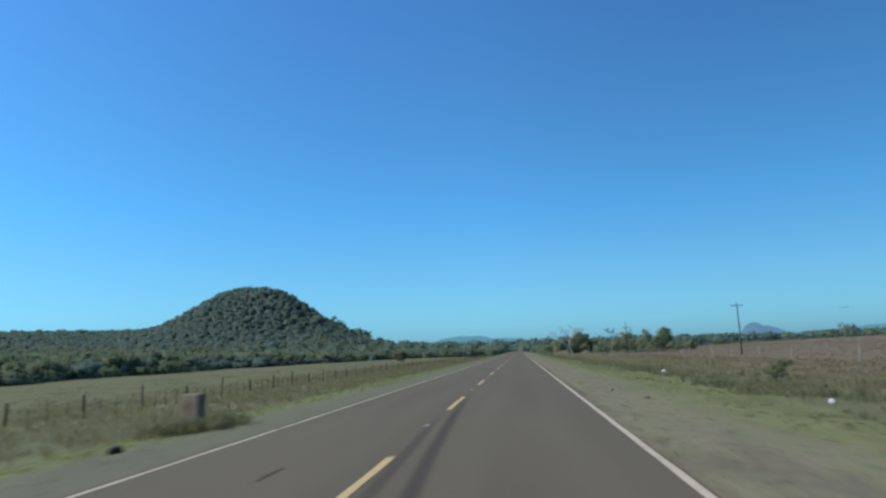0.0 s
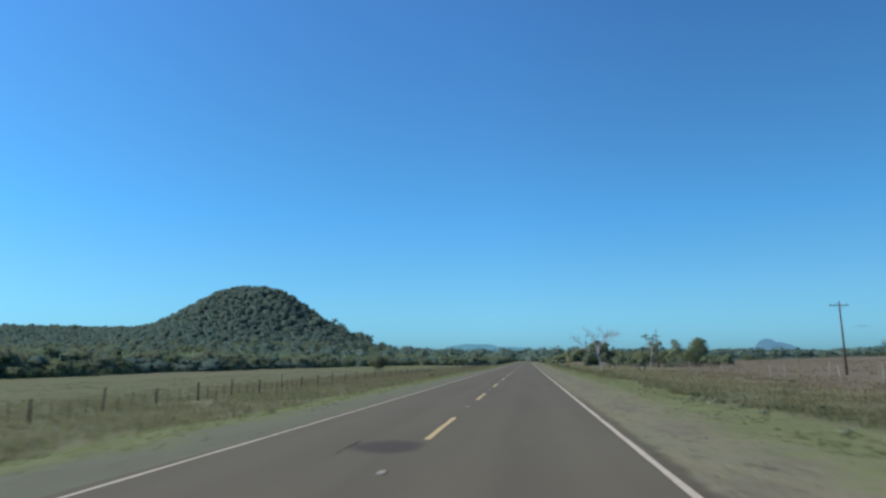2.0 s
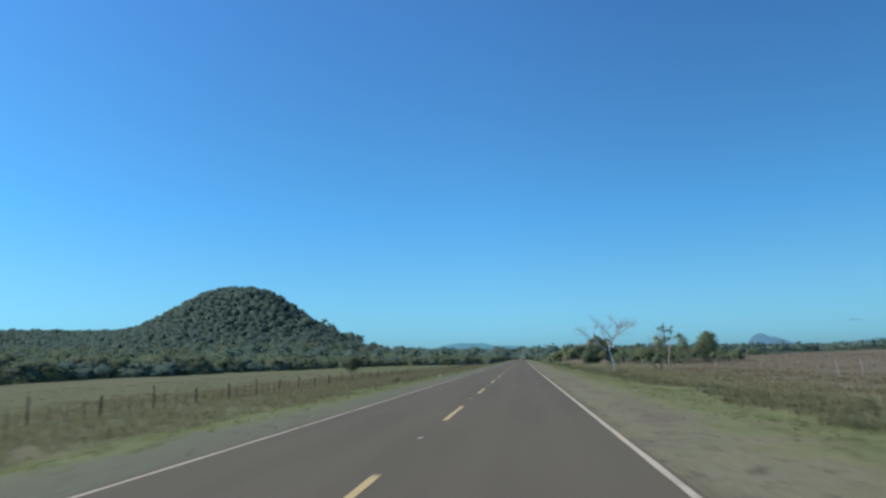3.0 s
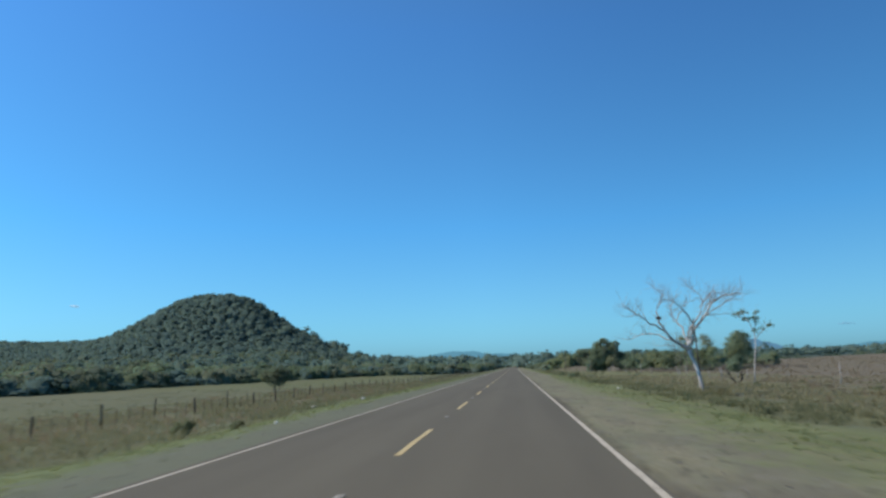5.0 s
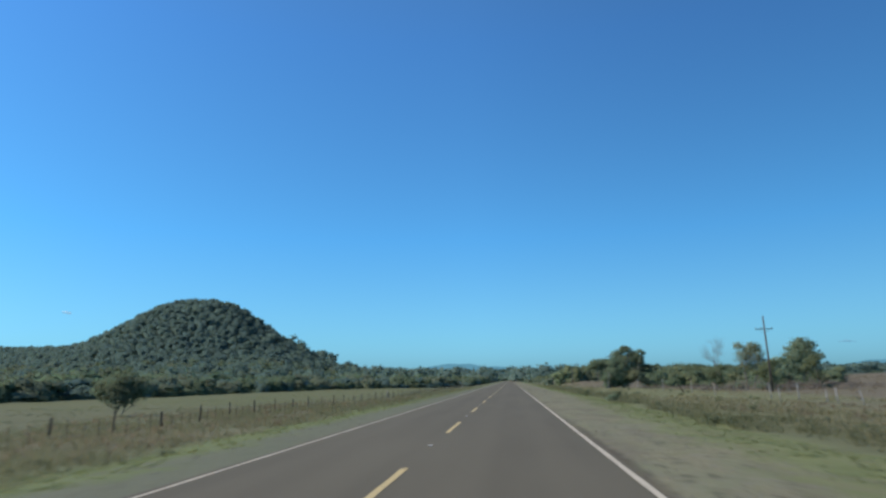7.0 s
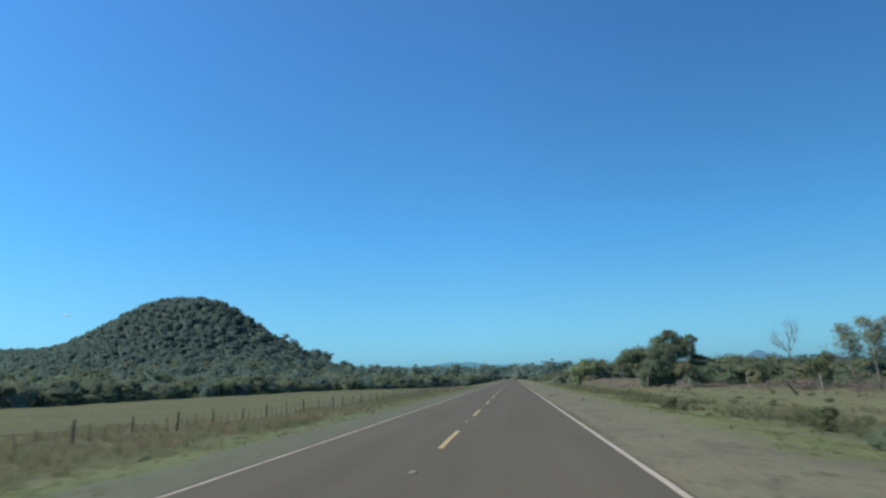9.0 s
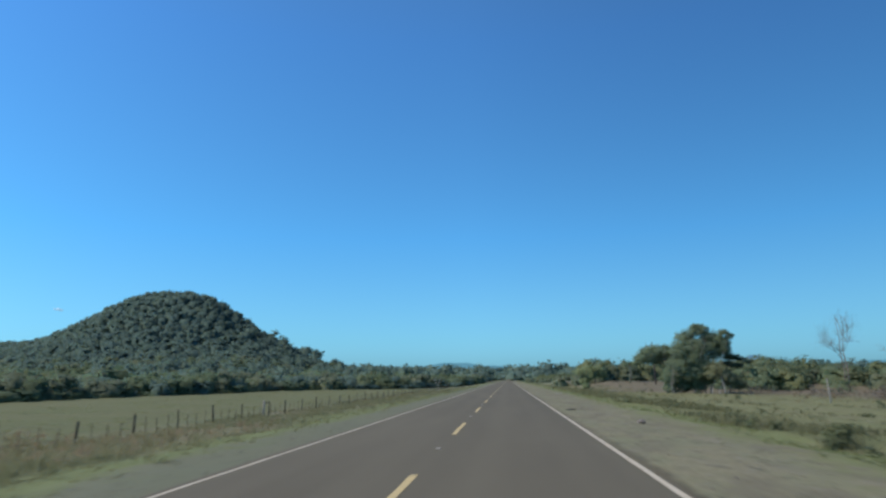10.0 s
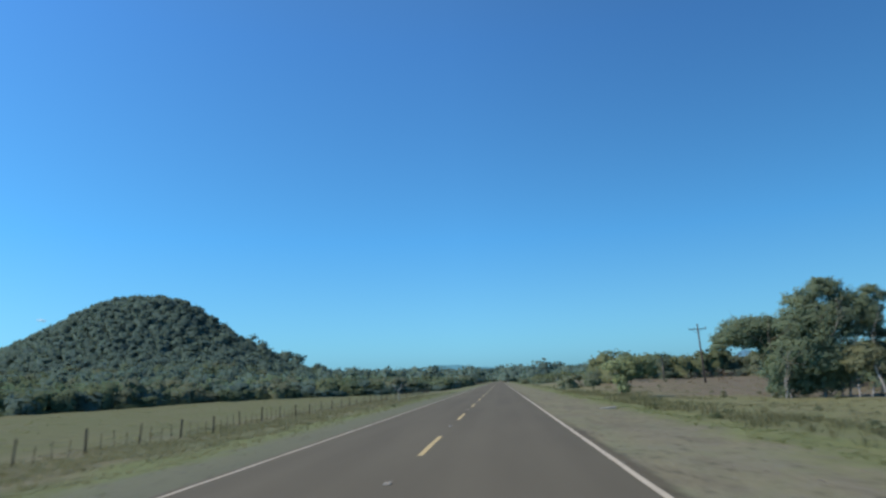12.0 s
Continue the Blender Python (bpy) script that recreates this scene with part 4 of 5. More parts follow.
# ---------------------------------------------------------------- bare tree by the road
def bare_tree():
    ob = thing("bare_tree", Matrix.Translation((13.5, 141.8, -0.66)) @ Matrix.Diagonal((0.955, 0.955, 0.955, 1)), "leafless roadside tree with bleached white limbs and dark twigs", "tree")
    rng = np.random.default_rng(12)
    bm = bmesh.new()
    tube(bm, [(-0.22, 0, -0.1), (-0.27, 0, 0.3), (-0.31, 0, 0.8), (-0.38, 0, 1.4), (-0.57, -0.03, 2.05), (-0.76, -0.05, 2.6), (-0.88, -0.06, 3.02)], [0.20, 0.145, 0.125, 0.12, 0.12, 0.125, 0.13], 10)
    part("trunk", bm, M_BONE, ob, smooth=True)

    def limb(pts, r, twigs=4, thin=0.30, dark=False):
        """A tapered limb through (x, depth, z), with sprays of twigs on its outer half."""
        bm, fine = bmesh.new(), []
        for a, b in zip(pts, pts[1:]):
            a, b = Vector(a), Vector(b)
            fine += [a, a.lerp(b, 0.5) + Vector(rng.normal(0, 0.03, 3))]
        fine.append(Vector(pts[-1]))
        n = len(fine) - 1
        tube(bm, fine, [1.1 * r * (1 - (1 - thin) * k / n) for k in range(n + 1)], 7)
        made = part("limb", bm, M_TWIG if dark else M_BONE, ob, smooth=True)
        bm, tips = bmesh.new(), []
        for k in range(max(2, n // 3), n + 1):
            for _ in range(twigs if k > n * 0.6 else max(1, twigs // 2)):
                d = (fine[k] - fine[k - 1]).normalized() * 0.9 + Vector(rng.normal(0, 0.75, 3))
                d.z = d.z * 0.7 + 0.25
                limb_tree(bm, fine[k], d, rng.uniform(0.28, 0.62), min(0.011, r * 0.3), 2, rng, tips, 0.7, 3)
        tagged(part("twig_spray", bm, M_TWIG, made, "thin greyish brown twigs"), kind="stuff")

    limb([(-0.88, -0.1, 2.98), (-1.46, -0.3, 3.33), (-1.93, -0.5, 3.60), (-2.38, -0.7, 4.15), (-2.68, -0.8, 4.61), (-2.72, -0.8, 4.93)], 0.10, 1, 0.5)
    limb([(-2.38, -0.7, 4.15), (-2.94, -0.9, 4.51), (-3.32, -1.0, 4.60), (-3.59, -1.1, 4.88), (-3.95, -1.2, 5.15), (-4.20, -1.2, 5.27), (-4.65, -1.3, 5.58), (-4.98, -1.3, 5.85)], 0.055, 3)
    limb([(-3.59, -1.1, 4.88), (-3.75, -0.9, 5.37), (-3.92, -0.8, 5.69)], 0.026, 4)
    limb([(-4.20, -1.2, 5.25), (-4.84, -1.5, 5.10), (-5.36, -1.7, 5.23)], 0.022, 2)
    limb([(-1.93, -0.5, 3.57), (-2.33, -0.4, 3.66), (-2.68, -0.2, 3.96), (-3.00, -0.1, 4.02), (-3.43, 0.0, 4.04), (-3.77, 0.1, 4.00), (-4.12, 0.2, 3.87), (-4.42, 0.2, 3.74), (-4.95, 0.3, 3.78)], 0.042, 1)
    limb([(-3.43, 0.0, 4.04), (-3.61, -0.2, 4.28), (-3.71, -0.3, 4.49)], 0.016, 2)
    limb([(-2.72, -0.8, 4.93), (-2.86, -0.8, 5.40), (-2.65, -0.7, 5.86), (-2.47, -0.6, 6.15), (-2.30, -0.6, 6.54), (-2.71, -0.6, 6.87)], 0.042, 4, dark=True)
    limb([(-0.88, 0.0, 3.00), (-0.84, 0.3, 3.55), (-0.96, 0.5, 4.13), (-1.03, 0.7, 4.54), (-1.23, 0.8, 4.80), (-1.43, 0.9, 5.07), (-1.50, 1.0, 5.38), (-1.47, 1.1, 5.76), (-1.25, 1.2, 6.29)], 0.062, 3)
    limb([(-1.23, 0.8, 4.82), (-1.15, 0.6, 5.22), (-0.82, 0.4, 5.73), (-0.52, 0.3, 6.07)], 0.03, 4)
    limb([(-0.96, -0.1, 3.02), (-1.64, -0.3, 3.19), (-2.19, -0.4, 3.31), (-3.11, -0.5, 3.29)], 0.022, 1)
    limb([(-0.88, -0.1, 3.00), (-0.79, -0.4, 3.50), (-0.72, -0.6, 4.13), (-0.64, -0.8, 4.58)], 0.085, 1, 0.7)
    limb([(-0.88, 0.0, 3.00), (-0.79, 0.2, 3.44), (-0.74, 0.1, 4.10), (-0.66, -0.3, 4.43), (-0.60, -0.7, 4.61)], 0.065, 1, 0.7)
    limb([(-0.86, -0.1, 2.98), (-0.63, -0.4, 3.68), (-0.62, -0.6, 4.13), (-0.46, -0.9, 4.42), (-0.13, -1.2, 4.87), (0.25, -1.4, 5.51), (0.61, -1.5, 5.89), (1.04, -1.6, 6.20), (1.53, -1.7, 6.23), (2.10, -1.7, 6.29)], 0.09, 5)
    limb([(-0.13, -1.2, 4.87), (0.23, -1.0, 5.10), (1.02, -0.8, 5.55), (1.61, -0.6, 5.93), (2.13, -0.5, 6.22)], 0.04, 5)
    limb([(0.09, -1.1, 5.01), (0.51, -1.3, 5.08), (1.22, -1.4, 5.08), (1.91, -1.5, 5.01)], 0.024, 2)
    limb([(-0.64, -0.8, 4.58), (-0.98, -1.0, 5.11), (-1.24, -1.1, 5.38), (-1.45, -1.2, 5.65), (-1.92, -1.4, 5.98), (-2.36, -1.5, 6.06)], 0.052, 4, dark=True)
    limb([(-0.64, -0.8, 4.58), (-0.26, -0.5, 4.97), (0.01, -0.3, 5.27), (0.07, -0.2, 5.57), (0.35, 0.0, 5.99), (0.76, 0.2, 6.36), (1.00, 0.3, 6.67)], 0.05, 4)
    limb([(0.35, 0.0, 5.99), (0.23, 0.2, 6.48), (-0.08, 0.4, 6.91), (-0.38, 0.5, 7.11)], 0.03, 5, dark=True)
    limb([(-0.29, -1.1, 4.67), (-0.19, -1.6, 5.20), (-0.08, -1.9, 5.57), (0.17, -2.1, 5.91)], 0.034, 5)
    limb([(-0.60, -0.6, 3.27), (-0.21, -0.7, 3.52), (0.16, -0.8, 3.42)], 0.012, 1)
    part("nest", foliage("nest", [(-2.73, -0.8, 5.0, 0.17, 0.15, 0.11)], 220, 0.05, M_NEST, rng, 0.1), None, ob, "brown twig nest")


bare_tree()

# ---------------------------------------------------------------- poles and fences
def power_pole(m, height, arm_z, label):
    ob = thing("power_pole", m, label, "pole", "power poles")
    bm = bmesh.new()
    tube(bm, [(0, 0, -0.3), (0.02, 0, height * 0.5), (0, 0, height)], [0.16, 0.135, 0.095], 10)
    part("post", bm, M_POLE, ob, smooth=True)
    bm = bmesh.new()
    box(bm, (2.7, 0.11, 0.13), (0, 0.14, arm_z), None, 0.012)
    arm = part("crossarm", bm, M_POLE, ob)
    for x in (-1.25, 1.25, -0.45):
        bm = bmesh.new()
        tube(bm, [(x, 0.14, arm_z + 0.06), (x, 0.14, arm_z + 0.14), (x, 0.14, arm_z + 0.18), (x, 0.14, arm_z + 0.3)], [0.02, 0.05, 0.06, 0.025], 8)
        part("insulator", bm, M_CERAMIC, arm, "brown glazed insulator")
    for s in (-1, 1):
        bm = bmesh.new()
        tube(bm, [(s * 0.85, 0.14, arm_z - 0.05), (0, 0.14, arm_z - 0.75)], [0.018, 0.018], 5)
        part("brace", bm, M_WIRE, ob)
    return ob


power_pole(Matrix.Translation((49.3, 143.5, -1.1)), 11.3, 10.7, "weathered dark wooden power pole with a crossarm")
power_pole(Matrix.Translation((42.5, 247.3, -1.05)) @ pose(0, 0, 0, 0, -1, 4), 12.0, 9.9, "tall dark wooden power pole with a mast above its crossarm")
power_pole(Matrix.Translation((33.4, 346, -1.0)) @ pose(0, 0, 0, 0, -1.5, -3), 10.1, 9.3, "slightly leaning dark wooden power pole with a crossarm")
power_pole(Matrix.Translation((29.1, 408, -1.0)), 8.9, 8.3, "distant dark wooden power pole with a crossarm")


def fence_post(name, material, height, radius, label, group):
    ob = thing(name, Matrix(), label, "fence post", group)
    rng = np.random.default_rng(4)
    bm = bmesh.new()
    tube(bm, [(0, 0, -0.2), (0.01, 0.01, height * 0.5), (0, 0.015, height * 0.96), (0, 0.015, height)], [radius, radius * 0.95, radius * 0.88, radius * 0.6], 7)
    part("stake", bm, material, ob, smooth=True)
    return ob


stout = fence_post("fence_post", M_POST, 1.42, 0.07, "dark weathered wooden fence post in tall grass", "pasture fence posts")
light = fence_post("fence_post", M_POST, 1.36, 0.048, "slim dark wooden fence post in tall grass", "pasture fence posts")
slim = fence_post("fence_dropper", M_POST, 1.12, 0.020, "thin wooden dropper stake of the pasture fence", "pasture fence droppers")
pale = fence_post("fence_post", M_PALE, 1.35, 0.05, "pale leaning wooden fence post in the field", "field fence posts")
def pasture_post(k):
    """Where the k-th post of the pasture fence stands along the road."""
    return float(np.interp(k, (-10, 0, 17, 39, 52, 76), (0.1, 52.4, 140.8, 256.2, 324.4, 450.0)))


def pasture_fence(y):
    return -21.4 + 0.15 * math.sin(y * 0.05)


stakes = []
for k in range(-9, 76):
    y = pasture_post(k)
    if k != 40:
        stakes.append((stout if (k * 7) % 5 < 3 else light, k, y))
    for j in range(1, 4):
        stakes.append((slim, k * 3 + j, y + 1.31 * j))
for i, (kind, k, y) in enumerate(stakes):
    x = pasture_fence(y)
    m = Matrix.Translation((x, y, float(ground_z(x, y)))) @ pose(0, 0, 0, 2.5 * math.sin(k * 2.1), 3 * math.sin(k * 1.3), k * 40) @ Matrix.Diagonal((1, 1, 1 + 0.09 * math.sin(k * 3.7), 1))
    if any(q[0] is kind for q in stakes[:i]):
        made = copy_thing(kind, m)
    else:
        kind.matrix_basis = m
FIELD_POSTS = (58, 70, 84, 97, 107, 113, 117.5, 126, 130, 150, 163, 184, 187.5, 190, 193, 197, 200, 204, 207.5, 212, 216, 231, 244, 262)
for k, y in enumerate(FIELD_POSTS):
    x = float(np.interp(y, (0, 100, 130, 190, 260), (36, 36, 34, 30, 29))) + 0.6 * math.sin(k * 2.3)
    m = Matrix.Translation((x, y, float(ground_z(x, y)))) @ pose(0, 0, 0, RNG.uniform(-6, 6), -14 if y == 113 else RNG.uniform(-8, 8), k * 55) @ Matrix.Diagonal((1, 1, 1.4 if y == 58 else RNG.uniform(0.55, 0.9) if 180 < y < 218 else RNG.uniform(0.75, 1.2), 1))
    if k:
        copy_thing(pale, m)
    else:
        pale.matrix_basis = m


def wires(name, label, xf, heights, y0, y1, step):
    ob = thing(name, Matrix(), label, "fence wire")
    for h in heights:
        bm = bmesh.new()
        ys = np.arange(y0, y1, step)
        pts = [(float(xf(y)), float(y), float(ground_z(xf(y), y)) + h - (0.02 if i % 2 else 0)) for i, y in enumerate(ys)]
        tube(bm, pts, [0.004] * len(pts), 3)
        part("wire", bm, M_WIRE, ob)


wires("fence_wires", "rusty wires strung along the pasture fence posts", pasture_fence, (0.35, 0.65, 0.92, 1.15), 5, 450, 5.2)

# ---------------------------------------------------------------- verge plants
def tuft_template(rng, blades, width, lean, height=1.0):
    """A tuft of thin bent blades, each a quad, unit height."""
    n = blades
    a = rng.uniform(0, 6.28, n)
    root = np.stack([np.cos(a), np.sin(a), np.zeros(n)], 1) * rng.uniform(0, 0.35, n)[:, None]
    out = np.stack([np.cos(a), np.sin(a), np.zeros(n)], 1) * rng.uniform(0.1, lean, n)[:, None]
    tipv = root + out + np.array((0, 0, 1.0)) * rng.uniform(0.55, 1.0, n)[:, None] * height
    side = np.stack([-np.sin(a), np.cos(a), np.zeros(n)], 1) * width * rng.uniform(0.6, 1.3, n)[:, None]
    mid = root + out * 0.35 + np.array((0, 0, 0.55)) * height
    v = np.stack([root - side * 0.5, mid - side * 0.5, tipv, mid + side * 0.5], 1)
    soft = np.repeat((out * 0.4 + np.array((0, 0, 1.0)))[:, None, :], 4, 1)
    return v, soft / np.linalg.norm(soft, axis=2, keepdims=True)


SHORT = [tuft_template(RNG, 6, 0.10, 0.9) for _ in range(4)]
TALL = [tuft_template(RNG, 8, 0.08, 0.8) for _ in range(4)]
FEATHER = [tuft_template(RNG, 11, 0.055, 0.55) for _ in range(4)]
WEEDS = [crown_template(RNG, 60, 0.09, 3, 2, solid=False) for _ in range(4)]


def lawn(name, label, x0, x1, n, size, height, templates, material, y0=0, y1=430, clump=0.0, wave=0.0):
    p = np.stack([RNG.uniform(x0, x1, n) + RNG.normal(0, 0.05 * (x1 - x0), n), RNG.uniform(y0, y1, n)], 1)
    p[:, 0] += wave * (np.sin(p[:, 1] * 0.21) + 0.7 * np.sin(p[:, 1] * 0.53 + 1) + 0.6 * np.sin(p[:, 1] * 1.31 + 2))
    p = p[(p[:, 0] < -4.2) | (p[:, 0] > 5.0)]
    n = len(p)
    if clump:
        keep = np.sin(p[:, 0] * 0.9 + 2 * np.sin(p[:, 1] * 0.13)) + np.sin(p[:, 1] * 0.31 + p[:, 0] * 0.4) + RNG.normal(0, 0.6, n) > clump
        p = p[keep]
    q = np.column_stack([p, ground_z(p[:, 0], p[:, 1]) - 0.03])
    me = scatter(name, templates, q, RNG.uniform(*size, len(q)), RNG.uniform(*height, len(q)), material, RNG)
    tagged(new(name, me), label, "grass", kind="stuff")


lawn("verge_grass", "short green verge grass beside the gravel", 6.9, 10.3, 4600, (0.18, 0.4), (0.03, 0.10), SHORT, M_GRASS, y1=192)
lawn("verge_grass", "narrow strip of short green verge grass", 8.6, 10.5, 2600, (0.18, 0.4), (0.03, 0.10), SHORT, M_GRASS, y0=188, y1=340)
lawn("verge_tufts", "scattered longer tufts in the mown verge", 7.6, 10.6, 1400, (0.25, 0.55), (0.07, 0.22), SHORT, M_GRASS, y1=340, clump=0.2)
lawn("gravel_tufts", "sparse olive tufts in the gravel", 5.2, 8.4, 900, (0.12, 0.3), (0.02, 0.07), SHORT, M_GREEN, y1=340, clump=0.4)
lawn("verge_grass", "thin grey-green grass in the gravel beside the road", -6.2, -4.5, 2400, (0.16, 0.34), (0.02, 0.07), SHORT, M_GREEN, y1=360, clump=-0.6)
lawn("verge_grass", "bright green strip of short verge grass", -11.0, -5.6, 4000, (0.2, 0.42), (0.04, 0.15), SHORT, M_GRASS, y1=195, wave=0.25)
lawn("verge_grass", "dull olive short grass on the verge", -11.0, -5.6, 3000, (0.2, 0.42), (0.04, 0.15), SHORT, M_DITCH, y0=190, y1=360, wave=0.25)
lawn("dry_grass", "dry brownish grass on both sides of the fence", -34, -9.6, 6500, (0.5, 1.0), (0.14, 0.38), TALL, M_HAY, y1=235, clump=-1.5)
lawn("dry_grass", "short dry grass in front of the fence", -24, -9.8, 3000, (0.5, 1.0), (0.10, 0.28), TALL, M_HAY, y0=235, y1=380, clump=-1.5)
lawn("fence_grass", "feathery knee-high dry grass along the fence", -29, -10.6, 7000, (0.45, 0.9), (0.30, 0.72), FEATHER, M_HAY, y1=235, clump=-0.9, wave=0.5)
lawn("russet_grass", "russet seed heads standing in the grass along the fence", -32, -12, 1300, (0.4, 0.8), (0.3, 0.65), FEATHER, M_RUSSET, y0=110, y1=240, clump=0.0)
lawn("fence_grass", "short feathery grass along the fence", -23.5, -11.5, 3400, (0.45, 0.9), (0.15, 0.42), FEATHER, M_HAY, y0=235, y1=380, clump=-0.9, wave=0.5)
lawn("dry_grass", "dry olive and brown grass across the field edge", 13, 42, 4200, (0.6, 1.2), (0.10, 0.34), TALL, M_STRAW, y1=215, clump=-1.1)
lawn("dry_grass", "short olive grass across the field edge", 13, 42, 3000, (0.5, 1.0), (0.06, 0.18), TALL, M_STRAW, y0=210, y1=360, clump=-1.1)
lawn("ditch_grass", "soft green knee-high grass along the shallow ditch", 10.6, 14.6, 6600, (0.4, 0.8), (0.18, 0.52), FEATHER, M_DITCH, y1=340, clump=-0.9, wave=0.45)
lawn("feather_grass", "tall feathery olive grass beyond the mown verge", 12.3, 24, 5400, (0.5, 1.0), (0.22, 0.6), FEATHER, M_STRAW, y1=220, clump=-0.6)
lawn("feather_grass", "patches of feathery olive grass in the field", 12.5, 22, 1500, (0.5, 1.0), (0.12, 0.36), FEATHER, M_DITCH, y0=215, y1=360, clump=0.2)
lawn("russet_grass", "russet dry grass between the verge and the field", 16, 38, 3200, (0.5, 1.1), (0.2, 0.5), FEATHER, M_RUSSET, y0=20, y1=195, clump=-0.4)
lawn("russet_grass", "knee-high russet dry grass on the field", 36, 150, 4500, (0.7, 1.5), (0.25, 0.65), TALL, M_RUSSET, y0=20)
lawn("pasture_grass", "grazed grass tussocks in the pasture", -62, -30, 4500, (0.4, 0.9), (0.06, 0.18), SHORT, M_GREEN, y1=225, clump=-0.8)
lawn("pasture_grass", "grazed bright grass tussocks in the pasture", -62, -23, 3500, (0.4, 0.9), (0.05, 0.14), SHORT, M_GRASS, y0=215, clump=-0.8)
lawn("weeds", "low dark green weeds among the tall grass", 12.5, 30, 420, (0.5, 1.1), (0.25, 0.6), WEEDS, M_WEED, clump=0.9)
lawn("ditch_weeds", "olive weeds along the shallow ditch", 10.4, 13.6, 420, (0.4, 0.9), (0.2, 0.5), WEEDS, M_WEED, clump=0.2)
lawn("weeds", "low green weeds among the tall grass", -17, -7, 110, (0.3, 0.7), (0.12, 0.3), WEEDS, M_GREEN, clump=0.9)

pale_bush = tagged(new("pale_weed", foliage("pale_weed", [(0, 0, 0.12, 0.22, 0.20, 0.13)], 130, 0.035, M_PALEWEED, RNG, 0.2)), "low pale grey-green flowering weed on the verge", "weed", "pale verge weeds")
for k, (x, y) in enumerate(((9.2, 71.2), (9.5, 68.6), (10.0, 67.1), (10.1, 64.8), (9.5, 57.7), (9.9, 56.4), (9.3, 69.8))):
    m = Matrix.Translation((x, y, float(ground_z(x, y)))) @ pose(0, 0, 0, 0, 0, 67 * k)
    if k:
        copy_thing(pale_bush, m)
    else:
        pale_bush.matrix_basis = m

a, r = RNG.uniform(0, 6.28, 150), RNG.uniform(0.15, 1.6, 150)
ring = np.stack([13.4 + r * np.cos(a), 141.8 + r * np.sin(a)], 1)
ring = np.column_stack([ring, ground_z(ring[:, 0], ring[:, 1]) - 0.02])
tagged(new("tall_grass", scatter("tall_grass", FEATHER, ring, RNG.uniform(0.4, 0.8, 150), RNG.uniform(0.3, 0.75, 150), M_STRAW, RNG)), "tall olive grass round the foot of the bare tree", "grass", kind="stuff")

# ---------------------------------------------------------------- thickets
t = RNG.uniform(0, 1, 46)
thick = np.stack([42 + 40 * RNG.uniform(0, 1, 46) + 6 * t, 300 + 48 * t], 1)
mixed_wood("fence_thicket", "rounded bushes of the thicket behind the field fence", thick, (5, 9), (2.6, 4.8), SOFT, 0.0, (M_OLIVE, M_WEEDY, M_SCRUB))
t = RNG.uniform(0, 1, 16)
thick = np.stack([39 + 20 * RNG.uniform(0, 1, 16) + 6 * t, 262 + 40 * t], 1)
mixed_wood("fence_thicket", "tangled low bushes in front of the thicket", thick, (2.2, 4.5), (1.2, 3.0), FINE, 0.0, (M_SAGE, M_FRESH, M_SCRUB))
brush = np.stack([36 + 36 * RNG.uniform(0, 1, 90), 258 + 34 * RNG.uniform(0, 1, 90)], 1)
wood("dry_brush", "russet-grey dry brush at the foot of the thicket", brush, (2.5, 5), (1.0, 2.2), TWIGGY, M_GREY)

# ---------------------------------------------------------------- more single trees
leafy_tree("pasture_bush", "single dark green bush standing in the pasture", (-37, 201.5), [((0, 0, 0), (0.1, 0, 1), 1.3, 0.09), ((0.8, 0, 0), (0.3, 0, 1), 1.2, 0.07)],
           [(0, 0, 2.5, 1.7, 1.4, 1.4), (0.9, 0, 3.4, 1.5, 1.3, 1.0), (2.1, 0.2, 2.7, 1.4, 1.2, 1.2), (-1.4, 0, 2.7, 1.2, 1.0, 1.0), (0.6, 0, 1.7, 1.5, 1.2, 0.8)], 2900, 0.10, M_WEEDY, M_BARK, 21, "bush", flat=0.9, fill=1.4)
leafy_tree("lime_tree", "small pale yellowish-green tree on a short dark trunk", (13.8, 310), [((0, 0, 0), (0.1, 0, 1), 1.6, 0.12), ((0.5, 0.2, 0), (0.3, 0, 1), 1.5, 0.08)],
           [(0.8, 0, 3.4, 1.5, 1.2, 0.75), (2.4, 0.3, 3.5, 1.4, 1.1, 0.7), (-0.6, 0, 3.2, 1.1, 0.9, 0.6), (1.4, 0, 2.6, 1.2, 1.0, 0.7), (0.1, 0, 1.9, 0.9, 0.8, 0.7), (2.9, 0.2, 2.8, 1.0, 0.9, 0.6), (0.3, 0, 1.0, 0.8, 0.7, 0.7)], 5600, 0.085, M_LIME, M_BARK, 23, flat=0.9, fill=1.3)
leafy_tree("roadside_bush", "dark green bush low in the grass", (10.4, 199), [((0, 0, 0), (0, 0, 1), 0.25, 0.03)],
           [(0, 0, 0.3, 0.55, 0.5, 0.32), (0.4, 0.2, 0.4, 0.35, 0.3, 0.28)], 700, 0.05, M_CROWN, M_BARK, 25, "bush")
for x, y, h, seed in ((15.5, 36.5, 1.25, 71), (10.9, 223.0, 0.8, 72), (11.8, 205.5, 0.9, 73), (-11.4, 126.0, 0.8, 74), (-10.3, 128.6, 0.45, 75)):
    leafy_tree("verge_shrub", "small dark green shrub in the verge grass", (x, y), [((0, 0, 0), (0.1, 0, 1), 0.35 * h, 0.03)],
               [(0, 0, 0.45 * h, 0.5 * h, 0.45 * h, 0.4 * h), (0.35 * h, 0.1, 0.75 * h, 0.35 * h, 0.3 * h, 0.25 * h)], 900, 0.045, M_WEED, M_BARK, seed, "bush")
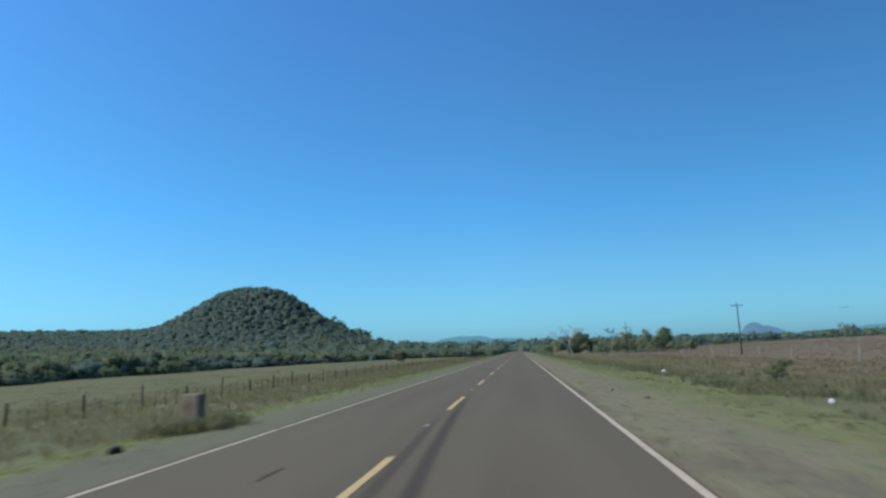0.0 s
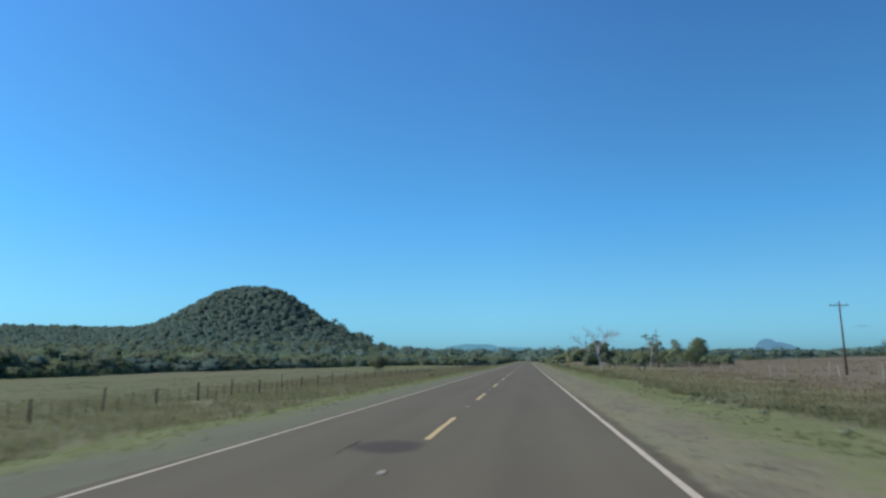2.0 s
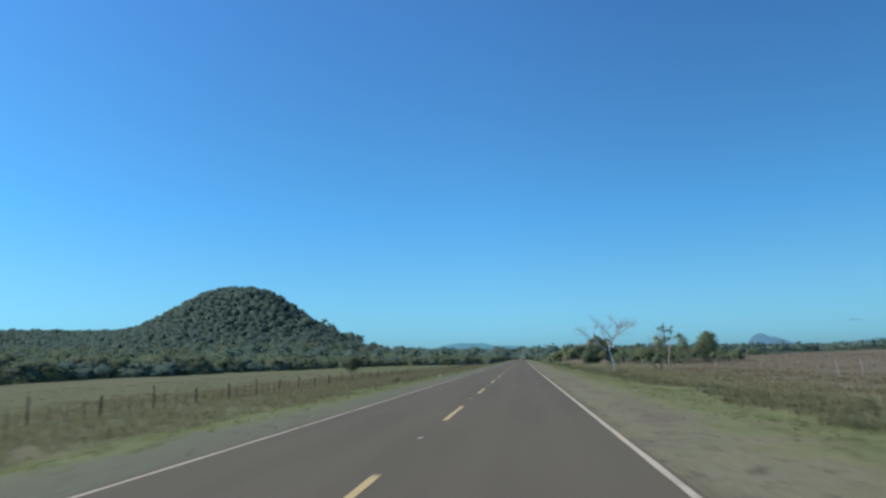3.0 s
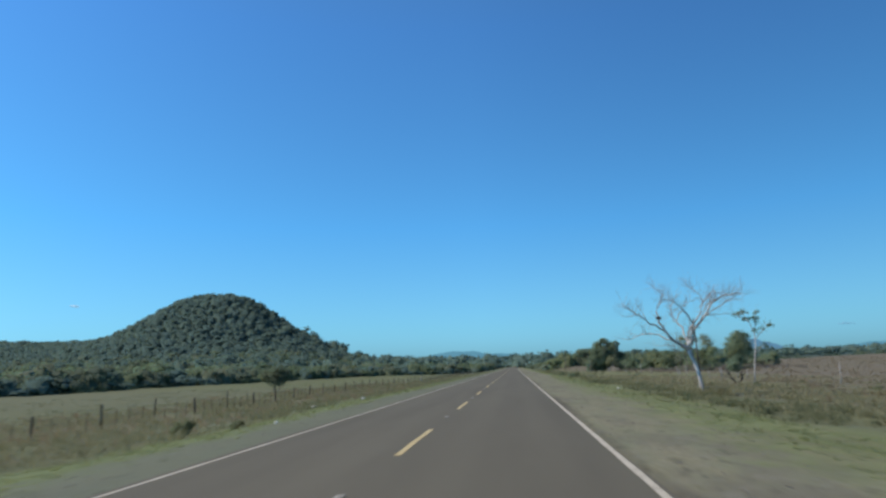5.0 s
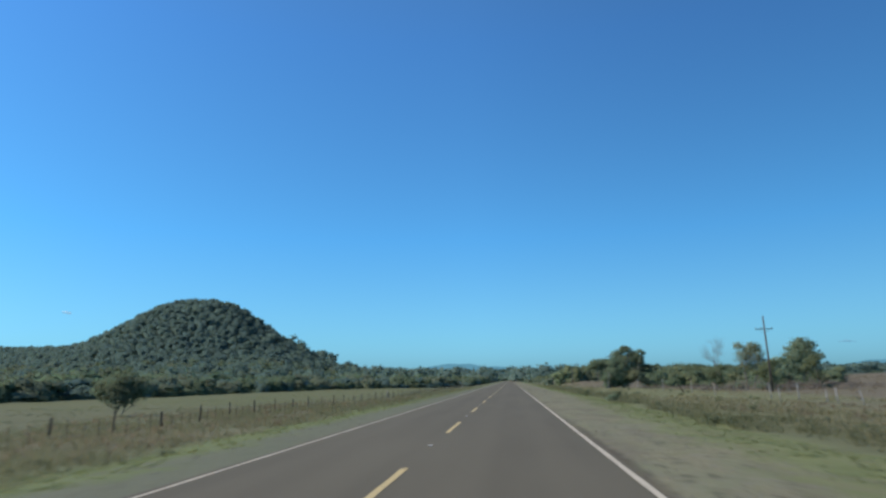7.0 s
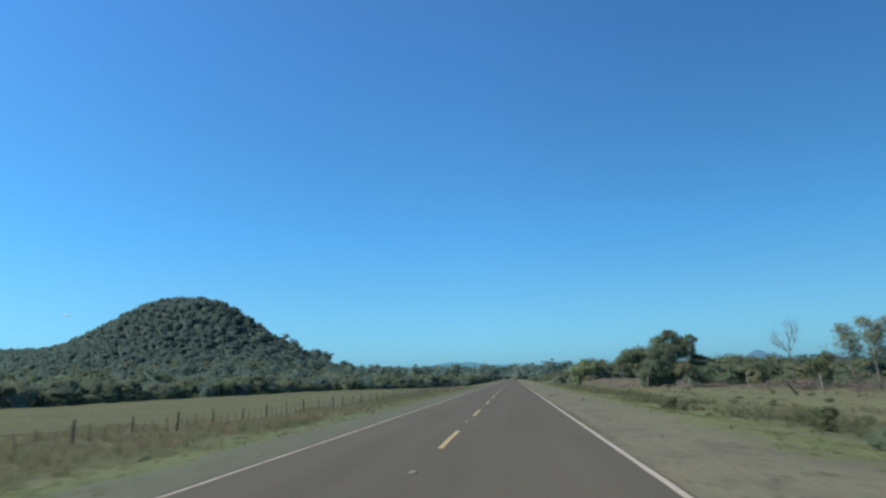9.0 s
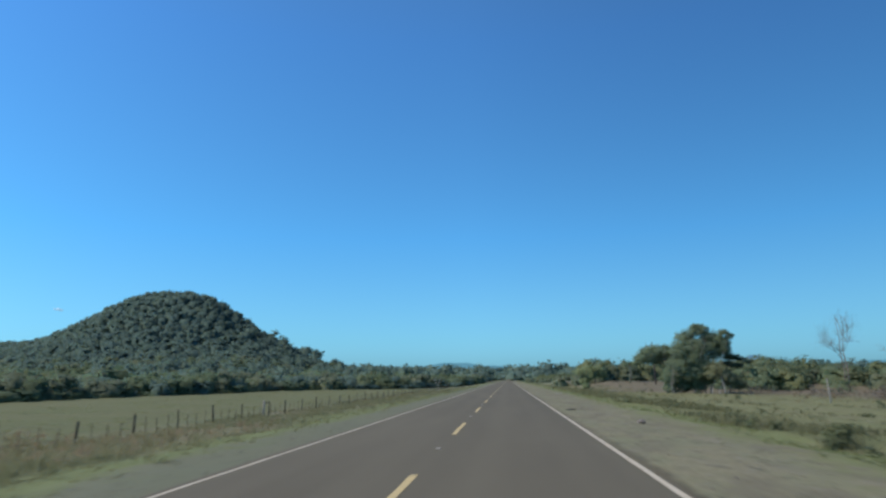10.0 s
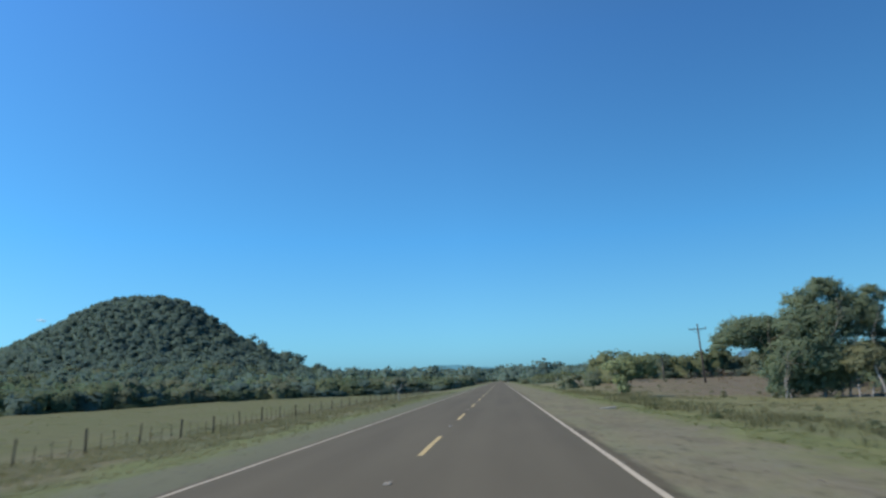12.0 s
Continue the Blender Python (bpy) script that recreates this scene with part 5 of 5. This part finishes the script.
leafy_tree("pale_tree", "thin grey-leaved tree beside the power pole", (60, 300), [((0, 0, 0), (0, 0, 1), 3.5, 0.14), ((0.4, 0, 0), (0.2, 0, 1), 3.2, 0.1)],
           [(0, 0, 7.5, 2.4, 2.2, 2.6), (-0.8, 0, 9.4, 1.4, 1.3, 1.2), (1, 0, 5.5, 1.8, 1.6, 1.6)], 900, 0.11, M_PALECROWN, M_BARK, 27, fill=3.2)
leafy_tree("airy_tree", "tall airy tree with sparse olive leaves", (44, 262), [((0, 0, 0), (0, 0, 1), 3.2, 0.13), ((1, 0, 0), (0.3, 0, 1), 3.0, 0.1)],
           [(0, 0, 6.2, 2.0, 1.8, 1.6), (1.6, 0, 7.4, 1.6, 1.5, 1.0), (-1, 0, 7.8, 1.2, 1.2, 0.8), (0.6, 0, 4.2, 1.8, 1.5, 1.2)], 1000, 0.10, M_PALECROWN, M_BARK, 29, fill=3.2)
leafy_tree("slim_tree", "slim pale-trunked tree with a feathery top", (31.6, 296.2), [((0, 0, 0), (0.08, 0.25, 1), 4.2, 0.085)],
           [(1.1, 2.0, 8.7, 0.9, 0.8, 0.5), (1.9, 2.0, 8.2, 0.8, 0.8, 0.5), (0.5, 2.0, 7.9, 0.9, 0.8, 0.6), (1.2, 2.0, 7.2, 1.0, 0.8, 0.7), (1.0, 2.0, 6.3, 0.9, 0.7, 0.7)], 1900, 0.075, M_CROWN, M_PALE, 31, flat=0.9, fill=2.4)


def feather_palm(at, height, reach, label):
    """A slim palm: arching fronds with rows of narrow leaflets."""
    z = float(ground_z(*at))
    ob = thing("palm", Matrix.Translation((*at, z)), label, "palm")
    rng = np.random.default_rng(33)
    bm = bmesh.new()
    tube(bm, [(0, 0, -0.1), (0.05, 0, height * 0.5), (0, 0, height)], [0.16, 0.12, 0.11], 8)
    part("trunk", bm, M_BARK, ob, smooth=True)
    for k in range(13):
        a, lift = k * 2.4, rng.uniform(0.55, 1.25)
        along, side = Vector((math.cos(a), math.sin(a), 0)), Vector((-math.sin(a), math.cos(a), 0))
        bm, pts = bmesh.new(), []
        for q in np.linspace(0, 1, 9):
            pts.append(along * (reach * q * (1 - 0.12 * q)) + Vector((0, 0, height + reach * (lift * q - 0.95 * q * q))))
        tube(bm, pts, [0.035 * (1 - 0.8 * i / 8) for i in range(9)], 4)
        for i in range(1, 9):
            for half in (0.0, 0.5):
                p = pts[i].lerp(pts[i - 1], half)
                for s in (-1, 1):
                    tip = p + side * s * 0.62 * (1.1 - 0.5 * i / 8) + along * 0.22 - Vector((0, 0, 0.12))
                    wide = along * 0.085
                    bm.faces.new([bm.verts.new(v) for v in (p - wide, tip - wide * 0.4, tip + wide * 0.4, p + wide)])
        part("frond", bm, M_PALM, ob)


feather_palm((22.6, 362), 5.2, 2.9, "feathery green palm rising behind the bushes")
feather_palm((31.1, 362), 4.4, 1.9, "small feathery palm rising behind the bushes")
t = np.linspace(0, 1, 34)
belt = np.stack([17 + 52 * t + RNG.uniform(-1, 1, 34), 369 + 12 * RNG.uniform(0, 1, 34) + 10 * t], 1)
wood("bush_belt", "dense dark olive bushes along the far side of the field", belt[3::2], (5.5, 9), (5.0, 6.6), SOFT, M_OLIVE)
wood("bush_belt", "dense dark green bushes along the far side of the field", belt[4::2], (5, 9), (4.6, 6.4), SOFT, M_WEEDY)
wood("bush_belt", "grey-green bushes along the far side of the field", belt[::2] - np.array((1.5, 4)), (3.5, 7), (1.8, 3.8), SOFT, M_SAGE)
wood("bush_belt", "grey-brown dry brush at the foot of the bushes", belt[1::2] - np.array((0.5, 7)), (2.5, 5), (1.0, 2.2), TWIGGY, M_GREY)


def sparse_tree(name, label, at, lines, tufts, bark, seed, tuft_r=0.24, twigs=3, reach=0.7):
    """A nearly bare tree: bent stems, some twigs, and leaf tufts at a few tips."""
    rng = np.random.default_rng(seed)
    ob = thing(name, Matrix.Translation((*at, float(ground_z(*at)))), label, "tree")
    for k, (pts, r) in enumerate(lines):
        bm = bmesh.new()
        pts = [Vector(p) for p in pts]
        tube(bm, pts, [r * (1 - 0.6 * i / (len(pts) - 1)) for i in range(len(pts))], 6)
        tips = []
        for p, q in zip(pts[1:], pts[2:] + [pts[-1] + Vector((0, 0, 0.5))]):
            for _ in range(twigs if k else twigs // 2):
                d = (q - p).normalized() + Vector(rng.normal(0, 0.6, 3))
                limb_tree(bm, p, d, rng.uniform(0.4 * reach, reach), r * 0.22, 1 if twigs < 5 else 2, rng, tips, 0.7, 4)
        part("trunk" if k == 0 else "limb", bm, bark, ob, smooth=True)
    for p in tufts:
        tagged(part("leaf_tuft", foliage("leaf_tuft", [(*p, tuft_r, tuft_r, tuft_r * 0.7)], 45, 0.085, M_LEAF, rng, 0.1, 0.14), None, ob, "small tuft of green leaves"), kind="stuff")
    return ob


sparse_tree("young_tree", "slender pale tree with a few green leaf tufts", (24.9, 166),
            [([(0, 0, -0.1), (0.2, 0, 1.7), (0.5, 0, 3.5), (0.55, 0, 4.7), (0.2, 0, 5.8), (-0.4, 0, 6.7)], 0.065), ([(0.5, 0, 4.1), (1.2, 0, 4.9), (1.9, 0, 5.5)], 0.045), ([(0.55, 0, 4.7), (0.85, 0.3, 5.8), (1.0, 0.3, 6.8)], 0.045), ([(0.2, 0, 5.8), (-0.6, -0.2, 6.3), (-1.2, -0.2, 6.6)], 0.035), ([(0.3, 0, 2.6), (1.0, 0.2, 3.3), (1.5, 0.3, 3.6)], 0.03)],
            [(-0.4, 0, 6.9), (-0.2, 0.1, 6.8), (-1.2, -0.2, 6.6), (1.0, 0.3, 6.8), (0.85, 0.2, 6.3), (1.9, 0, 5.6), (2.1, 0.1, 5.5), (-0.8, 0, 6.7), (0.3, 0.1, 6.2), (1.4, 0.1, 5.2), (1.5, 0.3, 3.7), (-0.3, 0, 6.2), (0.9, 0.3, 5.9), (0.6, 0, 5.0)], M_BONE, 41, 0.19)
leafy_tree("thorn_tree", "small round green tree on two short dark trunks", (23.55, 166.6), [((-0.15, 0, 0), (-0.1, 0, 1), 0.9, 0.10), ((0.25, 0.1, 0), (0.15, 0, 1), 0.9, 0.09)],
           [(0, 0, 1.9, 0.75, 0.7, 0.75), (-0.45, 0, 1.6, 0.5, 0.5, 0.5), (0.3, 0, 2.5, 0.5, 0.45, 0.4)], 1500, 0.07, M_CROWN, M_POST, 47, "bush")
for k, (x, y, h, seed) in enumerate(((45.5, 257, 1.0, 61), (50.5, 266, 1.15, 62), (41.5, 271, 0.85, 63), (56.0, 263, 1.2, 64))):
    leafy_tree("thicket_tree", "small crooked tree with thin olive leaves in the thicket", (x, y), [((0, 0, 0), (-0.2, 0, 1), 1.6 * h, 0.08), ((0.4, 0, 0), (0.25, 0, 1), 1.5 * h, 0.07)],
               [(0, 0, 4.0 * h, 1.5, 1.4, 1.1), (1.2, 0.2, 4.8 * h, 1.2, 1.1, 0.8), (-1.1, 0, 3.2 * h, 1.1, 1.1, 0.9), (0.4, 0, 2.2 * h, 1.6, 1.4, 1.1)], 1900, 0.11, M_LIME if k == 1 else M_OLIVE, M_BARK, seed)
sparse_tree("grey_snag", "small bare pale tree beside the road", (-13.0, 334),
            [([(0, 0, -0.1), (0.1, 0, 0.8), (0, 0, 1.5)], 0.06), ([(0, 0, 1.4), (0.3, 0, 2.1), (0.6, 0.1, 2.8)], 0.04), ([(0, 0, 1.4), (-0.4, 0.1, 2.0), (-0.8, 0.2, 2.6)], 0.035), ([(0.1, 0, 1.8), (0.7, 0, 2.3), (1.2, 0, 2.6)], 0.03)], [], M_BONE, 43)
for at, h, seed in (((54, 309), 1.0, 45), ((51.5, 303), 0.95, 46)):
    o = sparse_tree("leafless_tree", "tall leafless grey-brown tree above the thicket", at,
                    [([(0, 0, -0.1), (0.1, 0, 3), (-0.2, 0, 6), (0, 0, 8.2), (-0.3, 0, 10.4)], 0.085), ([(-0.1, 0, 5), (-1.2, 0.2, 7), (-2.2, 0.3, 8.6)], 0.05), ([(-0.1, 0, 6), (0.9, 0, 7.6), (1.6, 0.1, 9.6)], 0.05), ([(0, 0, 7.6), (0.6, -0.4, 9), (0.4, -0.6, 10.6)], 0.05), ([(-0.6, 0.1, 6), (-1.8, 0.1, 6.8), (-2.8, 0, 7.4)], 0.05)], [], M_BARK, seed, 0.34, 8, 1.3)

# ---------------------------------------------------------------- small things on and beside the road
def pavement_stud():
    ob = thing("road_stud", Matrix(), "worn pale reflector stud on the centre line", "road stud", "centre line studs")
    bm = bmesh.new()
    box(bm, (0.11, 0.13, 0.02), (0, 0, 0.010), None, 0.008)
    part("housing", bm, M_STUD, ob)
    return ob


stud = pavement_stud()
stud.matrix_basis = Matrix.Translation((-0.16, 1.0, 0.001))
for k in range(1, 34):
    copy_thing(stud, Matrix.Translation((-0.16, 1.0 + 12.0 * k, 0.001)))


def tar_patch(name, label, pts, z=0.005):
    """A flat uneven patch or streak, outlined from a centre line with widths."""
    bm = bmesh.new()
    last = None
    for i, (x, y, w) in enumerate(pts):
        cur = [bm.verts.new((x - w / 2 + 0.02 * math.sin(i * 2.7), y, z)), bm.verts.new((x + w / 2 + 0.02 * math.sin(i * 1.9), y, z))]
        if last:
            bm.faces.new((last[0], last[1], cur[1], cur[0]))
        last = cur
    tagged(part(name, bm, M_TAR), label, "road patch", kind="structure")


tar_patch("tar_streak", "short dark crack in the far lane", [(-1.49 + 0.012 * math.sin(i * 1.7), 7.6 + 0.1 * i, 0.02 + 0.035 * (i % 3) + 0.03 * (i > 5)) for i in range(9)])
tar_patch("tar_streak", "short dark crack beside the oil stain", [(-1.34 + 0.02 * math.sin(i * 2.1), 50.7 + 0.16 * i, 0.02 + 0.03 * (i > 7) + 0.015 * (i % 2)) for i in range(11)])


def kilometre_stone():
    x, y = -6.15, 14.7
    ob = thing("kilometre_stone", Matrix.Translation((x, y, float(ground_z(x, y)) - 0.02)) @ pose(0, 0, 0, 0, 2, -12), "stained old concrete roadside marker stone in the grass", "marker stone")
    bm = bmesh.new()
    box(bm, (0.50, 0.32, 0.90), (0, 0, 0.45), None, 0.03)
    for v in bm.verts:
        v.co += Vector((0.012 * math.sin(v.co.z * 9 + v.co.y * 20), 0.01 * math.sin(v.co.x * 14), 0.012 * math.sin(v.co.x * 9)))
    part("block", bm, M_CONC, ob)
    bm = bmesh.new()
    box(bm, (0.58, 0.40, 0.10), (0, 0, 0.05), None, 0.02)
    part("plinth", bm, M_CONC, ob)


kilometre_stone()
a, r = RNG.uniform(0, 6.28, 160), RNG.uniform(0.3, 1.3, 160)
ring = np.stack([-6.15 + r * np.cos(a), 14.7 + r * np.sin(a)], 1)
ring = np.column_stack([ring, ground_z(ring[:, 0], ring[:, 1]) - 0.02])
tagged(new("tall_grass", scatter("tall_grass", TALL, ring, RNG.uniform(0.3, 0.6, 160), RNG.uniform(0.2, 0.5, 160), M_GREEN, RNG)), "tall green grass round the marker stone", "grass", kind="stuff")


def lump(name, label, category, at, size, material, seed, flat=0.6):
    bm = bmesh.new()
    bmesh.ops.create_icosphere(bm, subdivisions=2, radius=0.5)
    rng = np.random.default_rng(seed)
    o = rng.uniform(0, 9, 3)
    for v in bm.verts:
        k = 1 + 0.35 * noise.noise(v.co * 2.4 + Vector(o)) + 0.15 * noise.noise(v.co * 6 + Vector(o))
        v.co = Vector((v.co.x * size[0] * k, v.co.y * size[1] * k, max(v.co.z, -0.3) * size[2] * k))
    ob = tagged(part(name, bm, material, smooth=False), label, category)
    ob.matrix_basis = Matrix.Translation((*at, float(ground_z(*at)) + 0.22 * size[2])) @ pose(0, 0, 0, 0, 0, seed * 37)
    return ob


lump("rubber_scrap", "black scrap of tyre lying on the gravel", "scrap", (-5.7, 11.1), (0.34, 0.26, 0.2), M_DARK, 3)
lump("stone", "brown stone on the gravel shoulder", "stone", (6.1, 226.7), (0.34, 0.24, 0.2), M_STONE, 5)
lump("stone", "dark clod at the edge of the gravel", "stone", (5.6, 20.3), (0.28, 0.2, 0.12), M_STONE, 6)
lump("stone", "dark clod at the edge of the gravel", "stone", (5.1, 24.2), (0.3, 0.16, 0.1), M_STONE, 7)
for k, (x, y, w) in enumerate(((11.5, 45.0, 0.72), (9.5, 69.6, 0.12), (10.4, 70.2, 0.12), (-11.6, 143.6, 0.5), (9.2, 147.8, 0.2), (-9.6, 149.5, 0.34), (11.7, 22, 0.3), (-6.1, 122.5, 0.16))):
    lump("plastic_litter", "crumpled white plastic litter in the grass", "litter", (x, y), (w * 0.85, w * 0.6, w * 0.7), M_TRASH, 50 + k)


def plank(name, label, at, length, width, turn, material):
    bm = bmesh.new()
    box(bm, (length, width, 0.05), (0, 0, 0.03), None, 0.008)
    for v in bm.verts:
        v.co.z += 0.02 * math.sin(v.co.x * 3)
    ob = tagged(part(name, bm, material), label, "litter")
    ob.matrix_basis = Matrix.Translation((*at, float(ground_z(*at)))) @ pose(0, 0, 0, 0, 0, turn)


plank("cardboard", "flat pale sheet lying on the verge", (7.2, 278), 0.8, 0.3, 10, M_PALE)
plank("branch_piece", "dark stick lying on the gravel", (4.45, 235.3), 0.5, 0.022, 5, M_POST)


def gate_brace():
    x, y = -21.5, 261.4
    ob = thing("fence_brace", Matrix.Translation((x, y, float(ground_z(x, y)))), "pale thick corner post braced with a rail", "fence brace")
    for name, yy, r, h, mat in (("post", 0, 0.10, 1.45, M_PALE), ("post", 1.32, 0.06, 1.35, M_POST)):
        bm = bmesh.new()
        tube(bm, [(0, yy, -0.2), (0.02, yy, h * 0.6), (0, yy, h)], [r, r, r * 0.9], 8)
        part(name, bm, mat, ob, smooth=True)
    bm = bmesh.new()
    tube(bm, [(0, 0.05, 1.22), (0, 1.30, 1.20)], [0.05, 0.045], 6)
    part("rail", bm, M_POST, ob, smooth=True)


gate_brace()
leaner = fence_post("leaning_post", M_POST, 1.75, 0.09, "dark old post leaning hard over the grass", "")
leaner.matrix_basis = Matrix.Translation((29.9, 250.7, float(ground_z(29.9, 250.7)))) @ pose(0, 0, 0, 0, -34, 0)


def marker(at, h):
    ob = thing("marker_post", Matrix.Translation((*at, float(ground_z(*at)))), "small white roadside marker post", "marker post", "marker posts")
    bm = bmesh.new()
    box(bm, (0.18, 0.12, h), (0, 0, h / 2), None, 0.02)
    part("post", bm, M_TRASH, ob)
    bm = bmesh.new()
    box(bm, (0.19, 0.13, 0.12), (0, 0, h * 0.8), None, 0.01)
    part("band", bm, M_DARK, ob, "black band")


marker((5.2, 560), 1.6)
marker((21.4, 470), 1.1)

# loose stones along both shoulders
def pebbles(name, x0, x1, n):
    bm = bmesh.new()
    bmesh.ops.create_icosphere(bm, subdivisions=1, radius=0.5)
    base = np.array([v.co[:] for v in bm.verts])
    tri = np.array([[v.index for v in f.verts] for f in bm.faces])
    bm.free()
    x, y = RNG.uniform(x0, x1, n), RNG.uniform(2, 330, n)
    size = RNG.uniform(0.012, 0.05, n) * RNG.uniform(0.5, 1.2, n)
    v = base[None] * size[:, None, None] * RNG.uniform(0.6, 1.3, (n, 1, 3)) * RNG.uniform(0.85, 1.15, (n, len(base), 1))
    v += np.stack([x, y, ground_z(x, y) + size * 0.2], 1)[:, None, :]
    f = (tri[None] + (np.arange(n) * len(base))[:, None, None]).reshape(-1, 3)
    tagged(new(name, quick_mesh(name, v.reshape(-1, 3), f, M_STONE)), "loose gravel stones scattered along the shoulder", "gravel", kind="stuff")


pebbles("gravel_stones", 3.9, 7.5, 2500)
pebbles("gravel_stones", -5.6, -3.7, 1200)
